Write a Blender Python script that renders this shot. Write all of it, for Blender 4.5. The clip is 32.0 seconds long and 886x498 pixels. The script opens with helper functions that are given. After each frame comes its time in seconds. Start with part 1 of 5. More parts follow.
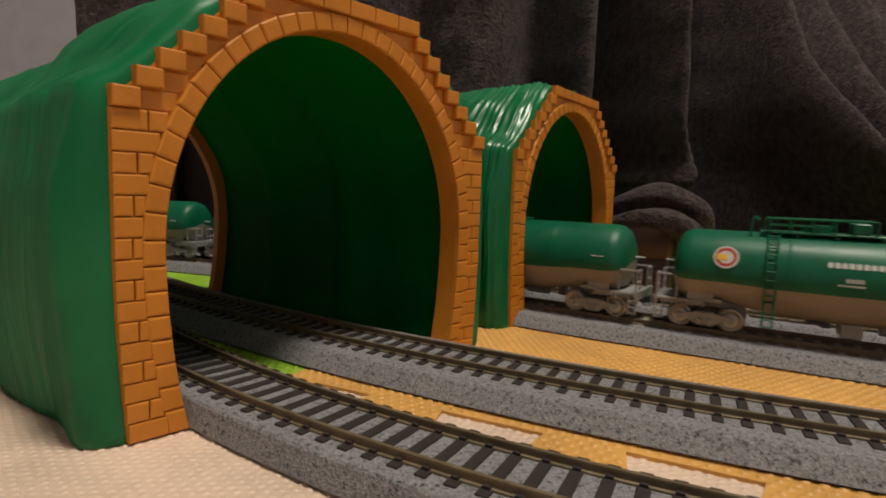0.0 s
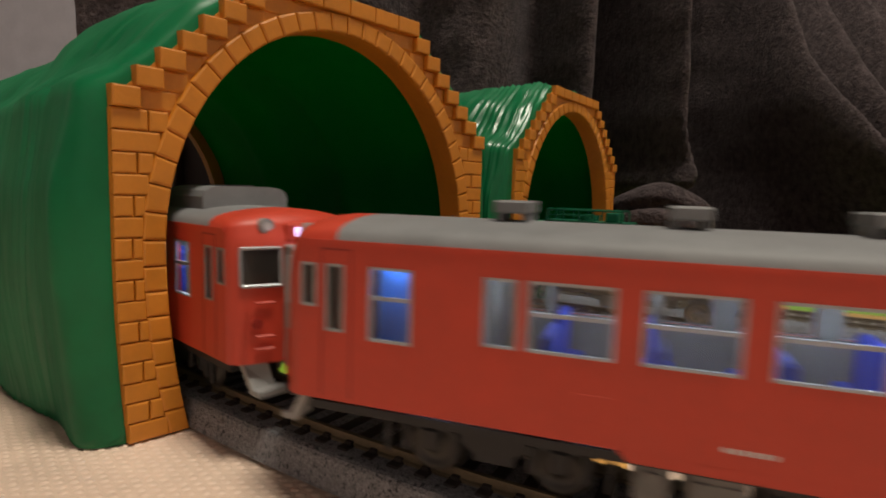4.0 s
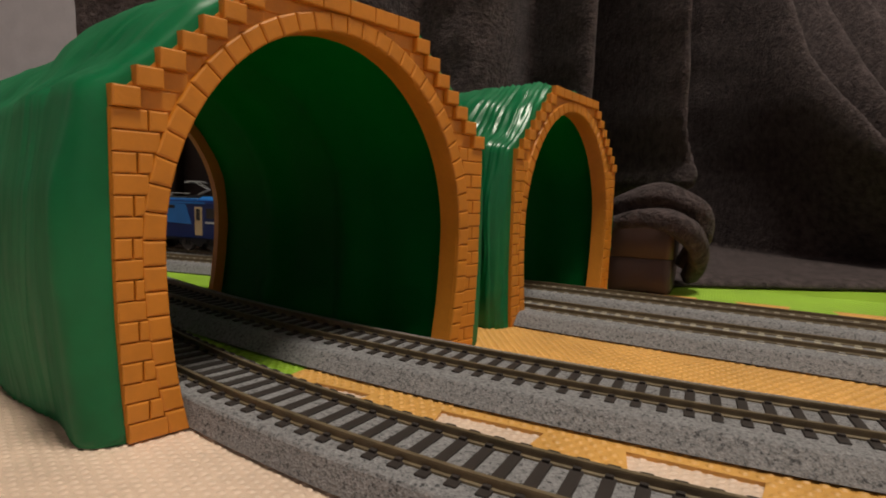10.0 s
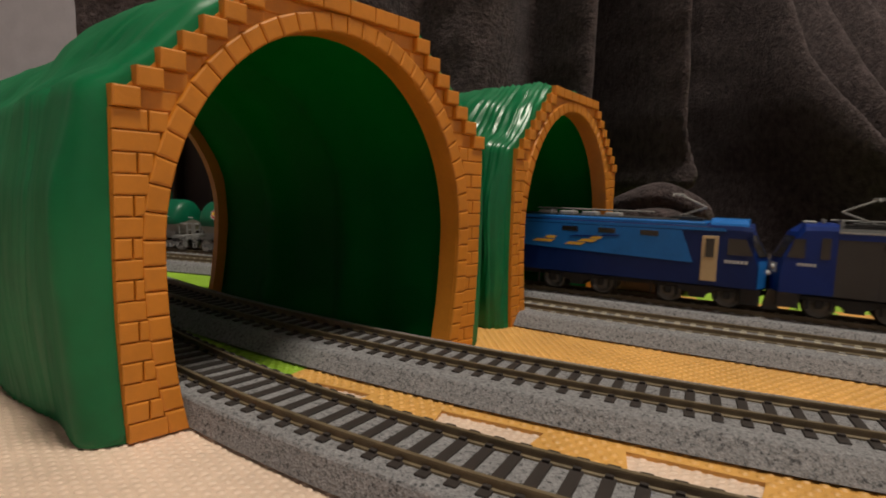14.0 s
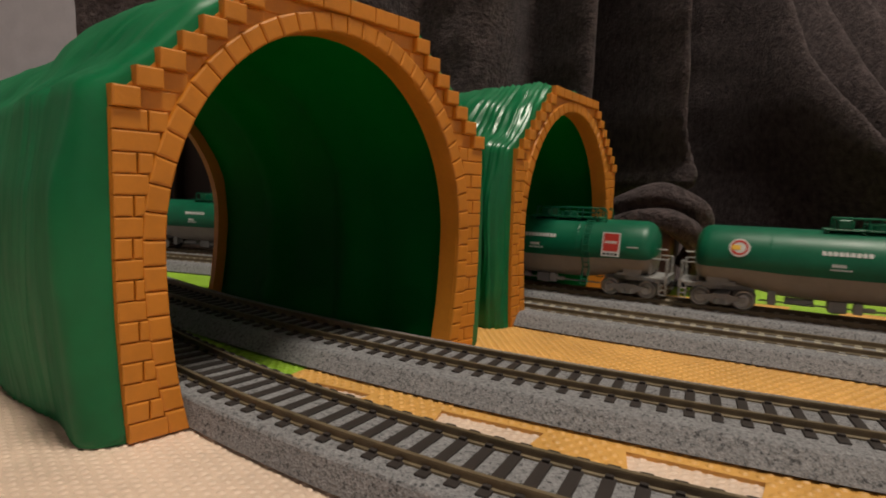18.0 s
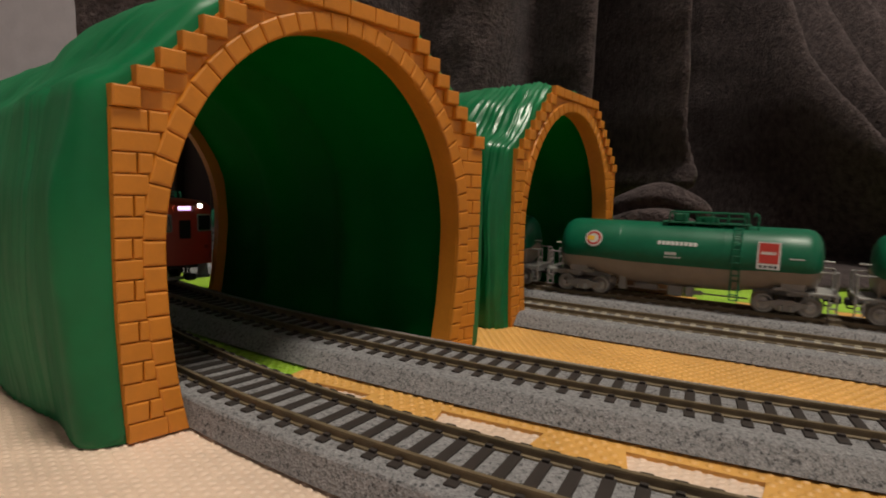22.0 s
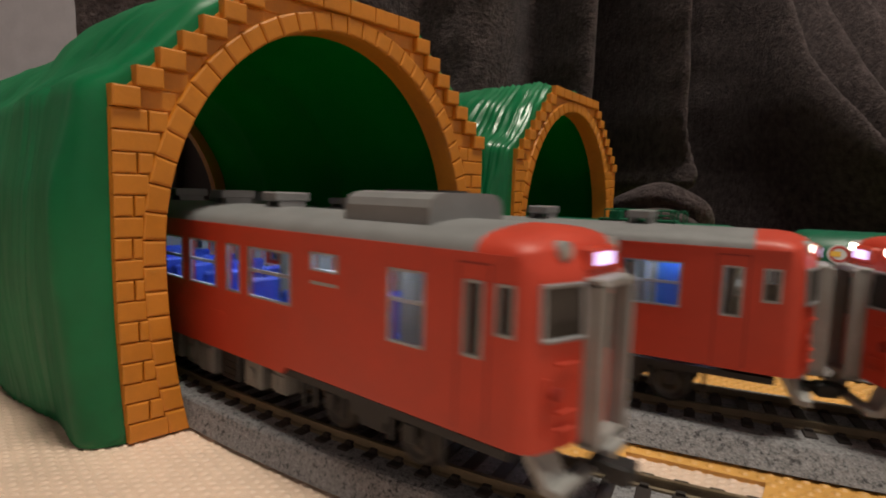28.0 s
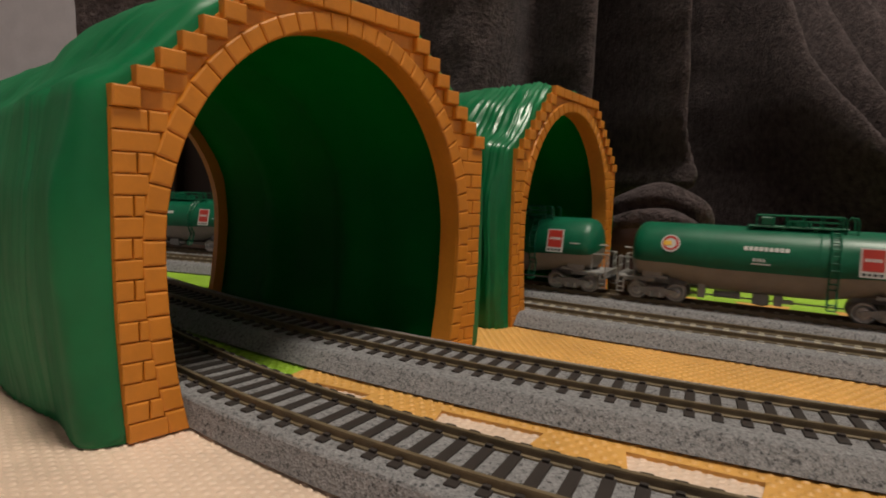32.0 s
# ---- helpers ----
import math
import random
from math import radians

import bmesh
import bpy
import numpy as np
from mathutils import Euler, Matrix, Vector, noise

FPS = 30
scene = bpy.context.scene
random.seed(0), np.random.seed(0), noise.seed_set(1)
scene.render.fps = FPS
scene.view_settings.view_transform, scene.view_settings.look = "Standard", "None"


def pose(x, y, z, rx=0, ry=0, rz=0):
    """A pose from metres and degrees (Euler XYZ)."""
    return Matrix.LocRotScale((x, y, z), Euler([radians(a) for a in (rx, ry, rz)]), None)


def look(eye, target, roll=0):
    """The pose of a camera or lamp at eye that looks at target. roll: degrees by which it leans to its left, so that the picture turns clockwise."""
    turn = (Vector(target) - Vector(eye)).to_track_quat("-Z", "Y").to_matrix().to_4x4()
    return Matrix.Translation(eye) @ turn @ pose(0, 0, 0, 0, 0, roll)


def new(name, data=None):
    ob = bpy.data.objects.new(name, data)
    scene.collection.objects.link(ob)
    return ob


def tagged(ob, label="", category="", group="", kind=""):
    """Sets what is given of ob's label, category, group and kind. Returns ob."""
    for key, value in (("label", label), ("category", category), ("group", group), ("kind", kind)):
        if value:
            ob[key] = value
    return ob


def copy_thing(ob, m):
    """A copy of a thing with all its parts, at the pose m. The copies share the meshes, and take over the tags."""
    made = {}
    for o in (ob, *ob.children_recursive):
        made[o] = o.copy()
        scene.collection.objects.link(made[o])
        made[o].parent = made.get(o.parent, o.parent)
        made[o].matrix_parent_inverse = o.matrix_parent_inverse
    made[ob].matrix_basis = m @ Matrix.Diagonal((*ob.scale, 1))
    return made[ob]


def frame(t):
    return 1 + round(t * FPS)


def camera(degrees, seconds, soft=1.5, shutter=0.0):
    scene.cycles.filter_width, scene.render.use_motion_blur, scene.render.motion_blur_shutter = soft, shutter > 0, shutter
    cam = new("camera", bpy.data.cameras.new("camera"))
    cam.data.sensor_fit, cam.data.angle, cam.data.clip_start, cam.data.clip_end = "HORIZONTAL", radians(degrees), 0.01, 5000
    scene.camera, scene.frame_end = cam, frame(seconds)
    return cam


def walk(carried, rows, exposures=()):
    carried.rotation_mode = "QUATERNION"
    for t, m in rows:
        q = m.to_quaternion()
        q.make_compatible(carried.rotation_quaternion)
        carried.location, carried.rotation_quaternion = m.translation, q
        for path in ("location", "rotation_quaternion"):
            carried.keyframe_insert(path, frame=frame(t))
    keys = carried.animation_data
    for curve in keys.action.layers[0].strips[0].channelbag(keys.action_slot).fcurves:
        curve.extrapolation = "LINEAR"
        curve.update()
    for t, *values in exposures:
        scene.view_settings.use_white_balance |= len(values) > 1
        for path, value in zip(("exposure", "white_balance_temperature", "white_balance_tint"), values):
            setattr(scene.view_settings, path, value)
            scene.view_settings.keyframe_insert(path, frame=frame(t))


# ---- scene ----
# A model railway on play mats: lengths below are in millimetres and scaled by S.
S = 0.001
# the foam mats lie 2 mm below the level to which the ground plan is drawn
Q, MAT_Z = 68.14 / 66.14, -2.0
cam = camera(77.79, 32.0, soft=1.9, shutter=0.4)
EYE = (0.0, 0.0, 0.06614)
VIEW = look(EYE, (0.0, math.cos(0.1019), 0.06614 - math.sin(0.1019)), 1.731)
walk(cam, [(0.0, VIEW), (32.0, VIEW)], exposures=[(0.0, 0.0), (32.0, 0.0)])

# ---- light: one round ceiling lamp in a closed room ----
world = bpy.data.worlds.new("world")
scene.world = world
world.use_nodes = True
world.node_tree.nodes["Background"].inputs[0].default_value = (0.9, 0.95, 1.0, 1)
world.node_tree.nodes["Background"].inputs[1].default_value = 0.004
LAMP_PLACE = (0.42, -0.22, 2.28)
lamp_data = bpy.data.lights.new("ceiling_lamp_light", "AREA")
lamp_data.shape, lamp_data.size, lamp_data.energy = "DISK", 0.5, 45.0
lamp_data.color = (1.0, 0.93, 0.78)
lamp_light = new("ceiling_lamp_light", lamp_data)
lamp_light.matrix_world = look(LAMP_PLACE, (LAMP_PLACE[0], LAMP_PLACE[1] + 0.001, 0.0))

# ---- materials ----
def mat(name, color, rough=0.5, metal=0.0, var=0.12, scale=60.0, bump=0.0, bscale=400.0, emit=0.0, spec=0.5, coat=0.0, second=None):
    """A surface: base colour with noise at two scales, and a fine bump."""
    m = bpy.data.materials.new(name)
    m.use_nodes = True
    nt = m.node_tree
    b = nt.nodes["Principled BSDF"]
    b.inputs["Roughness"].default_value = rough
    b.inputs["Metallic"].default_value = metal
    b.inputs["Specular IOR Level"].default_value = spec
    b.inputs["Coat Weight"].default_value = coat
    tc = nt.nodes.new("ShaderNodeTexCoord")
    col = (*color, 1)
    if var > 0:
        n1 = nt.nodes.new("ShaderNodeTexNoise")
        n1.inputs["Scale"].default_value = scale
        n1.inputs["Detail"].default_value = 5
        nt.links.new(tc.outputs["Object"], n1.inputs["Vector"])
        n2 = nt.nodes.new("ShaderNodeTexNoise")
        n2.inputs["Scale"].default_value = scale * 7.3
        n2.inputs["Detail"].default_value = 3
        nt.links.new(tc.outputs["Object"], n2.inputs["Vector"])
        add = nt.nodes.new("ShaderNodeMath")
        add.operation = "MULTIPLY_ADD"
        add.inputs[1].default_value = 0.35
        nt.links.new(n2.outputs["Fac"], add.inputs[0])
        nt.links.new(n1.outputs["Fac"], add.inputs[2])
        ramp = nt.nodes.new("ShaderNodeValToRGB")
        lo = second if second else tuple(c * (1 - var) for c in color)
        hi = tuple(min(1, c * (1 + var)) for c in color)
        ramp.color_ramp.elements[0].position, ramp.color_ramp.elements[1].position = 0.45, 0.9
        ramp.color_ramp.elements[0].color = (*lo, 1)
        ramp.color_ramp.elements[1].color = (*hi, 1)
        nt.links.new(add.outputs[0], ramp.inputs[0])
        nt.links.new(ramp.outputs[0], b.inputs["Base Color"])
        rr = nt.nodes.new("ShaderNodeMapRange")
        rr.inputs[1].default_value, rr.inputs[2].default_value = 0.3, 0.9
        rr.inputs[3].default_value, rr.inputs[4].default_value = max(0.05, rough - 0.08), min(1, rough + 0.1)
        nt.links.new(add.outputs[0], rr.inputs[0])
        nt.links.new(rr.outputs[0], b.inputs["Roughness"])
    else:
        b.inputs["Base Color"].default_value = col
    if bump > 0:
        nb = nt.nodes.new("ShaderNodeTexNoise")
        nb.inputs["Scale"].default_value = bscale
        nb.inputs["Detail"].default_value = 4
        nt.links.new(tc.outputs["Object"], nb.inputs["Vector"])
        bp = nt.nodes.new("ShaderNodeBump")
        bp.inputs["Strength"].default_value = bump
        bp.inputs["Distance"].default_value = 0.6 / bscale
        nt.links.new(nb.outputs["Fac"], bp.inputs["Height"])
        nt.links.new(bp.outputs[0], b.inputs["Normal"])
    if emit > 0:
        b.inputs["Emission Color"].default_value = col
        b.inputs["Emission Strength"].default_value = emit
    return m


def ballast_material():
    """Moulded grey ballast: light and dark specks with a grainy relief."""
    m = mat("ballast", (0.22, 0.22, 0.235), 0.85, var=0.0)
    nt = m.node_tree
    b = nt.nodes["Principled BSDF"]
    tc = nt.nodes.new("ShaderNodeTexCoord")
    vo = nt.nodes.new("ShaderNodeTexVoronoi")
    vo.inputs["Scale"].default_value = 1500
    nt.links.new(tc.outputs["Object"], vo.inputs["Vector"])
    no = nt.nodes.new("ShaderNodeTexNoise")
    no.inputs["Scale"].default_value = 780
    no.inputs["Detail"].default_value = 4
    no.inputs["Roughness"].default_value = 0.75
    nt.links.new(tc.outputs["Object"], no.inputs["Vector"])
    ramp = nt.nodes.new("ShaderNodeValToRGB")
    e = ramp.color_ramp.elements
    e[0].position, e[0].color = 0.36, (0.035, 0.034, 0.038, 1)
    e[1].position, e[1].color = 0.72, (0.27, 0.26, 0.268, 1)
    mid = e.new(0.45)
    mid.color = (0.19, 0.184, 0.193, 1)
    nt.links.new(no.outputs["Fac"], ramp.inputs[0])
    sep = nt.nodes.new("ShaderNodeSeparateColor")
    nt.links.new(vo.outputs["Color"], sep.inputs[0])
    mr = nt.nodes.new("ShaderNodeMapRange")
    mr.inputs[3].default_value, mr.inputs[4].default_value = 0.82, 1.16
    nt.links.new(sep.outputs[0], mr.inputs[0])
    mul = nt.nodes.new("ShaderNodeMix")
    mul.data_type, mul.blend_type = "RGBA", "MULTIPLY"
    mul.inputs[0].default_value = 1.0
    nt.links.new(ramp.outputs[0], mul.inputs[6])
    nt.links.new(mr.outputs[0], mul.inputs[7])
    nt.links.new(mul.outputs[2], b.inputs["Base Color"])
    bp = nt.nodes.new("ShaderNodeBump")
    bp.inputs["Strength"].default_value = 0.6
    bp.inputs["Distance"].default_value = 0.0004
    nt.links.new(vo.outputs["Distance"], bp.inputs["Height"])
    nt.links.new(bp.outputs[0], b.inputs["Normal"])
    return m


def fleece_material():
    m = mat("charcoal_fleece", (0.060, 0.045, 0.046), 0.95, var=0.55, scale=150, spec=0.15)
    nt = m.node_tree
    b = nt.nodes["Principled BSDF"]
    b.inputs["Sheen Weight"].default_value = 0.08
    b.inputs["Sheen Roughness"].default_value = 0.5
    b.inputs["Sheen Tint"].default_value = (0.75, 0.72, 0.78, 1)
    tc = nt.nodes.new("ShaderNodeTexCoord")
    no = nt.nodes.new("ShaderNodeTexNoise")
    no.inputs["Scale"].default_value = 330
    no.inputs["Detail"].default_value = 3
    no.inputs["Roughness"].default_value = 0.65
    nt.links.new(tc.outputs["Object"], no.inputs["Vector"])
    bp = nt.nodes.new("ShaderNodeBump")
    bp.inputs["Strength"].default_value = 1.0
    bp.inputs["Distance"].default_value = 0.0032
    nt.links.new(no.outputs["Fac"], bp.inputs["Height"])
    nt.links.new(bp.outputs[0], b.inputs["Normal"])
    return m


def hill_material(name, relief, scuff, gloss=0.3, rough=0.28, color=(0.004, 0.172, 0.062), through_colour=(0.05, 0.6, 0.2), share=0.2):
    """Glossy green plastic with soft veins down its slopes, scuffed paler in places."""
    m = mat(name, color, rough, var=0.25, scale=20, second=tuple(c * 0.7 for c in color))
    nt = m.node_tree
    b = nt.nodes["Principled BSDF"]
    tc = nt.nodes.new("ShaderNodeTexCoord")
    mp = nt.nodes.new("ShaderNodeMapping")
    mp.inputs["Scale"].default_value = (26, 95, 14)
    nt.links.new(tc.outputs["Object"], mp.inputs["Vector"])
    no = nt.nodes.new("ShaderNodeTexNoise")
    no.inputs["Scale"].default_value = 1.0
    no.inputs["Detail"].default_value = 1
    no.inputs["Distortion"].default_value = 0.8
    nt.links.new(mp.outputs[0], no.inputs["Vector"])
    bp = nt.nodes.new("ShaderNodeBump")
    bp.inputs["Strength"].default_value = relief
    bp.inputs["Distance"].default_value = 0.004
    nt.links.new(no.outputs["Fac"], bp.inputs["Height"])
    nt.links.new(bp.outputs[0], b.inputs["Normal"])
    b.inputs["Specular IOR Level"].default_value = gloss
    lw = nt.nodes.new("ShaderNodeLayerWeight")
    rr = nt.nodes.new("ShaderNodeMapRange")
    rr.inputs[1].default_value, rr.inputs[2].default_value = 0.45, 0.8
    rr.inputs[3].default_value, rr.inputs[4].default_value = rough, 0.75
    nt.links.new(lw.outputs["Facing"], rr.inputs[0])
    nt.links.new(rr.outputs[0], b.inputs["Roughness"])
    if scuff > 0:
        mp2 = nt.nodes.new("ShaderNodeMapping")
        mp2.inputs["Scale"].default_value = (16, 24, 10)
        nt.links.new(tc.outputs["Object"], mp2.inputs["Vector"])
        n2 = nt.nodes.new("ShaderNodeTexNoise")
        n2.inputs["Scale"].default_value = 1.0
        n2.inputs["Detail"].default_value = 5
        n2.inputs["Roughness"].default_value = 0.62
        nt.links.new(mp2.outputs[0], n2.inputs["Vector"])
        mr = nt.nodes.new("ShaderNodeMapRange")
        mr.inputs[1].default_value, mr.inputs[2].default_value = 0.45, 0.8
        mr.inputs[3].default_value, mr.inputs[4].default_value = 0.0, scuff
        nt.links.new(n2.outputs["Fac"], mr.inputs[0])
        mx = nt.nodes.new("ShaderNodeMix")
        mx.data_type = "RGBA"
        nt.links.new(mr.outputs[0], mx.inputs[0])
        nt.links.new(b.inputs["Base Color"].links[0].from_socket, mx.inputs[6])
        mx.inputs[7].default_value = (0.07, 0.30, 0.15, 1)
        nt.links.new(mx.outputs[2], b.inputs["Base Color"])
    tl = nt.nodes.new("ShaderNodeBsdfTranslucent")
    tl.inputs[0].default_value = (*through_colour, 1)
    mix = nt.nodes.new("ShaderNodeMixShader")
    mix.inputs[0].default_value = share
    nt.links.new(b.outputs[0], mix.inputs[1])
    nt.links.new(tl.outputs[0], mix.inputs[2])
    nt.links.new(mix.outputs[0], nt.nodes["Material Output"].inputs[0])
    return m


def pane_material():
    """A thin clear pane: mostly clear, with a gloss."""
    m = bpy.data.materials.new("clear_pane")
    m.use_nodes = True
    nt = m.node_tree
    nt.nodes.remove(nt.nodes["Principled BSDF"])
    tr = nt.nodes.new("ShaderNodeBsdfTransparent")
    tr.inputs[0].default_value = (0.82, 0.88, 0.95, 1)
    gl = nt.nodes.new("ShaderNodeBsdfGlossy")
    gl.inputs["Roughness"].default_value = 0.06
    mx = nt.nodes.new("ShaderNodeMixShader")
    mx.inputs[0].default_value = 0.05
    nt.links.new(tr.outputs[0], mx.inputs[1])
    nt.links.new(gl.outputs[0], mx.inputs[2])
    nt.links.new(mx.outputs[0], nt.nodes["Material Output"].inputs[0])
    return m


BALLAST = ballast_material()
FLEECE = fleece_material()
PANE = pane_material()
TIE = mat("tie_plastic", (0.022, 0.015, 0.013), 0.7, var=0.3, scale=300)
CONCRETE = mat("grey_tie", (0.26, 0.25, 0.25), 0.8, var=0.15, scale=400)
CLIP = mat("cream_clip", (0.40, 0.36, 0.29), 0.6, var=0.1, scale=300)
RAIL = mat("weathered_rail", (0.155, 0.115, 0.068), 0.5, metal=0.25, var=0.25, scale=150)
BEIGE = mat("beige_foam", (0.66, 0.495, 0.39), 0.5, var=0.15, scale=25.0, bump=0.25, bscale=900)
ORANGE_MAT = mat("orange_foam", (0.64, 0.335, 0.085), 0.5, var=0.15, scale=25.0, bump=0.25, bscale=900)
GREEN_MAT = mat("lime_foam", (0.28, 0.47, 0.033), 0.5, var=0.15, scale=25.0, bump=0.25, bscale=900)
BRICK = mat("orange_plastic", (0.55, 0.195, 0.014), 0.42, var=0.12, scale=70, bump=0.12, bscale=900)
HILL = hill_material("green_plastic", 0.28, 0.3, 0.38)
HILL_VEINED = hill_material("veined_green_plastic", 0.35, 0.05, 0.45)
# the same plastic inside: the tunnel's shade is put into a darker green
HILL_IN = hill_material("smooth_shaded_green_plastic", 0.06, 0.0, 0.06, 0.55, (0.001, 0.085, 0.018), (0.0, 0.5, 0.05), 0.24)
RED = mat("red_paint", (0.52, 0.048, 0.022), 0.45, var=0.08, scale=80)
RED_DARK = mat("dark_red_groove", (0.28, 0.02, 0.012), 0.55, var=0.1)
ROOF = mat("grey_roof", (0.20, 0.20, 0.205), 0.6, var=0.12, scale=120)
GREY = mat("light_grey_plastic", (0.27, 0.265, 0.26), 0.5, var=0.12, scale=150)
LIGHTUNDER = mat("light_underfloor_grey", (0.17, 0.165, 0.155), 0.6, var=0.2, scale=150)
UNDER = mat("underfloor_grey", (0.105, 0.10, 0.096), 0.6, var=0.2, scale=150)
DARK = mat("black_plastic", (0.016, 0.015, 0.016), 0.55, var=0.3, scale=150)
SILVER = mat("silver_sash", (0.36, 0.37, 0.39), 0.35, metal=0.6, var=0.1, scale=200)
STEEL = mat("steel_wheel", (0.45, 0.43, 0.40), 0.32, metal=0.75, var=0.15, scale=200)
CARWHEEL = mat("grimy_wheel", (0.05, 0.045, 0.04), 0.4, metal=0.5, var=0.2, scale=200)
LOCOWHEEL = mat("dark_steel_wheel", (0.13, 0.12, 0.105), 0.35, metal=0.7, var=0.2, scale=200)
BLUEWALL = mat("blue_wall", (0.04, 0.19, 0.75), 0.6, var=0.1, scale=200)
SEAT = mat("blue_seat", (0.02, 0.06, 0.45), 0.6, var=0.15, scale=200)
CREAM = mat("cream_interior", (0.20, 0.19, 0.17), 0.6, var=0.1, scale=100)
INLIGHT = mat("interior_lamp", (0.72, 0.84, 1.0), 0.5, var=0.0, emit=14.0)
LEDGLOW = mat("led_glow", (0.85, 0.92, 1.0), 0.4, var=0.0, emit=80.0)
HEADLAMP = mat("headlamp_glow", (1.0, 0.88, 0.72), 0.4, var=0.0, emit=14.0)
SIGNGLOW = mat("sign_glow", (0.72, 0.58, 1.0), 0.4, var=0.0, emit=1.7)
LENS = mat("unlit_lens", (0.45, 0.43, 0.40), 0.2, var=0.1)
TANK = mat("tank_green", (0.003, 0.105, 0.052), 0.36, var=0.15, scale=60, spec=0.35)
BELLY = mat("tank_grey", (0.24, 0.21, 0.18), 0.5, var=0.14, scale=60)
WHITE = mat("white_print", (0.55, 0.55, 0.54), 0.5, var=0.05)
SIGNRED = mat("red_print", (0.42, 0.03, 0.02), 0.5, var=0.05)
YELLOW = mat("yellow_print", (0.72, 0.42, 0.04), 0.5, var=0.05)
CHAR = mat("charcoal_body", (0.034, 0.031, 0.030), 0.45, var=0.15, scale=80)
NAVY = mat("navy_paint", (0.003, 0.016, 0.10), 0.34, var=0.12, scale=80, spec=0.3)
BLUE = mat("bright_blue_paint", (0.004, 0.022, 0.16), 0.32, var=0.1, scale=80, spec=0.3)
SKY = mat("sky_blue_paint", (0.015, 0.14, 0.46), 0.32, var=0.1, scale=80, spec=0.3)
GLASS = mat("dark_window", (0.025, 0.022, 0.02), 0.12, var=0.1)
DOORTAN = mat("tan_door", (0.50, 0.36, 0.20), 0.5, var=0.08)
BOXBROWN = mat("brown_plastic", (0.055, 0.028, 0.024), 0.4, var=0.12, scale=50, bump=0.1, bscale=500)
WOOD = mat("dark_wood", (0.03, 0.014, 0.011), 0.5, var=0.4, scale=18)
FLOORWOOD = mat("floor_wood", (0.09, 0.05, 0.03), 0.45, var=0.3, scale=9)
WALL = mat("wallpaper", (0.72, 0.68, 0.72), 0.9, var=0.06, scale=14, bump=0.4, bscale=260)
CEIL = mat("ceiling_paint", (0.62, 0.61, 0.60), 0.9, var=0.04, scale=10)
LAMPGLOW = mat("lamp_cover", (1.0, 0.86, 0.70), 0.5, var=0.0, emit=3.0)

# ---- mesh helpers (millimetres) ----
def part(name, bm, material, parent=None, label="", smooth=False):
    """Link a bmesh, in millimetres, as one mesh object under its thing or part."""
    bm.transform(Matrix.Scale(S, 4))
    me = bpy.data.meshes.new(name)
    bm.to_mesh(me)
    bm.free()
    me.materials.append(material)
    if smooth:
        for f in me.polygons:
            f.use_smooth = True
    ob = new(name, me)
    ob.parent = parent
    if label:
        ob["label"] = label
    return ob


def put(name, me, parent, m, label=""):
    """One more object on a shared mesh, at the pose m (millimetres)."""
    ob = new(name, me)
    ob.parent = parent
    loc, rot, sca = m.decompose()
    ob.matrix_basis = Matrix.LocRotScale(loc * S, rot, sca)
    if label:
        ob["label"] = label
    return ob


def box(bm, x0, x1, y0, y1, z0, z1, bev=0.0, seg=1, mtx=None):
    g = bmesh.ops.create_cube(bm, size=1.0)["verts"]
    for v in g:
        v.co = Vector(((x0 + x1) / 2 + v.co.x * (x1 - x0), (y0 + y1) / 2 + v.co.y * (y1 - y0), (z0 + z1) / 2 + v.co.z * (z1 - z0)))
    if bev > 0:
        es = {e for v in g for e in v.link_edges}
        g = bmesh.ops.bevel(bm, geom=list(es), offset=bev, segments=seg, affect="EDGES", profile=0.6)["verts"]
    if mtx:
        bmesh.ops.transform(bm, matrix=mtx, verts=list(set(g)))
    return bm


def rod(bm, a, b, r, n=6, r2=None):
    a, b = Vector(a), Vector(b)
    d = b - a
    m = Matrix.Translation((a + b) / 2) @ d.to_track_quat("Z", "Y").to_matrix().to_4x4()
    bmesh.ops.create_cone(bm, cap_ends=True, segments=n, radius1=r, radius2=r if r2 is None else r2, depth=d.length, matrix=m)
    return bm


def slab(bm, pts, vec):
    """A flat polygon (3D points) pushed out by vec."""
    vs = [bm.verts.new(p) for p in pts]
    f = bm.faces.new(vs)
    out = bmesh.ops.extrude_face_region(bm, geom=[f])
    bmesh.ops.translate(bm, vec=Vector(vec), verts=[v for v in out["geom"] if isinstance(v, bmesh.types.BMVert)])
    bmesh.ops.recalc_face_normals(bm, faces=bm.faces)
    return bm


def spun(bm, prof, n=24, a0=0.0, a1=2 * math.pi):
    """A body of revolution about x: profile of (x, radius), over the angles a0 to a1 (0 is up)."""
    whole = abs(a1 - a0 - 2 * math.pi) < 1e-6
    m = n if whole else n + 1
    rings = []
    for x, r in prof:
        rings.append([bm.verts.new((x, r * math.sin(a0 + (a1 - a0) * i / n), r * math.cos(a0 + (a1 - a0) * i / n))) for i in range(m)])
    for p, q in zip(rings, rings[1:]):
        for i in range(n):
            j = (i + 1) % m
            bm.faces.new((p[i], p[j], q[j], q[i]))
    bmesh.ops.remove_doubles(bm, verts=bm.verts, dist=0.001)
    bmesh.ops.recalc_face_normals(bm, faces=bm.faces)
    return bm


def grid(bm, rows, closed=False):
    vs = [[bm.verts.new(p) for p in r] for r in rows]
    for a, b in zip(vs, vs[1:]):
        k = len(a) if closed else len(a) - 1
        for i in range(k):
            j = (i + 1) % len(a)
            bm.faces.new((a[i], a[j], b[j], b[i]))
    return vs


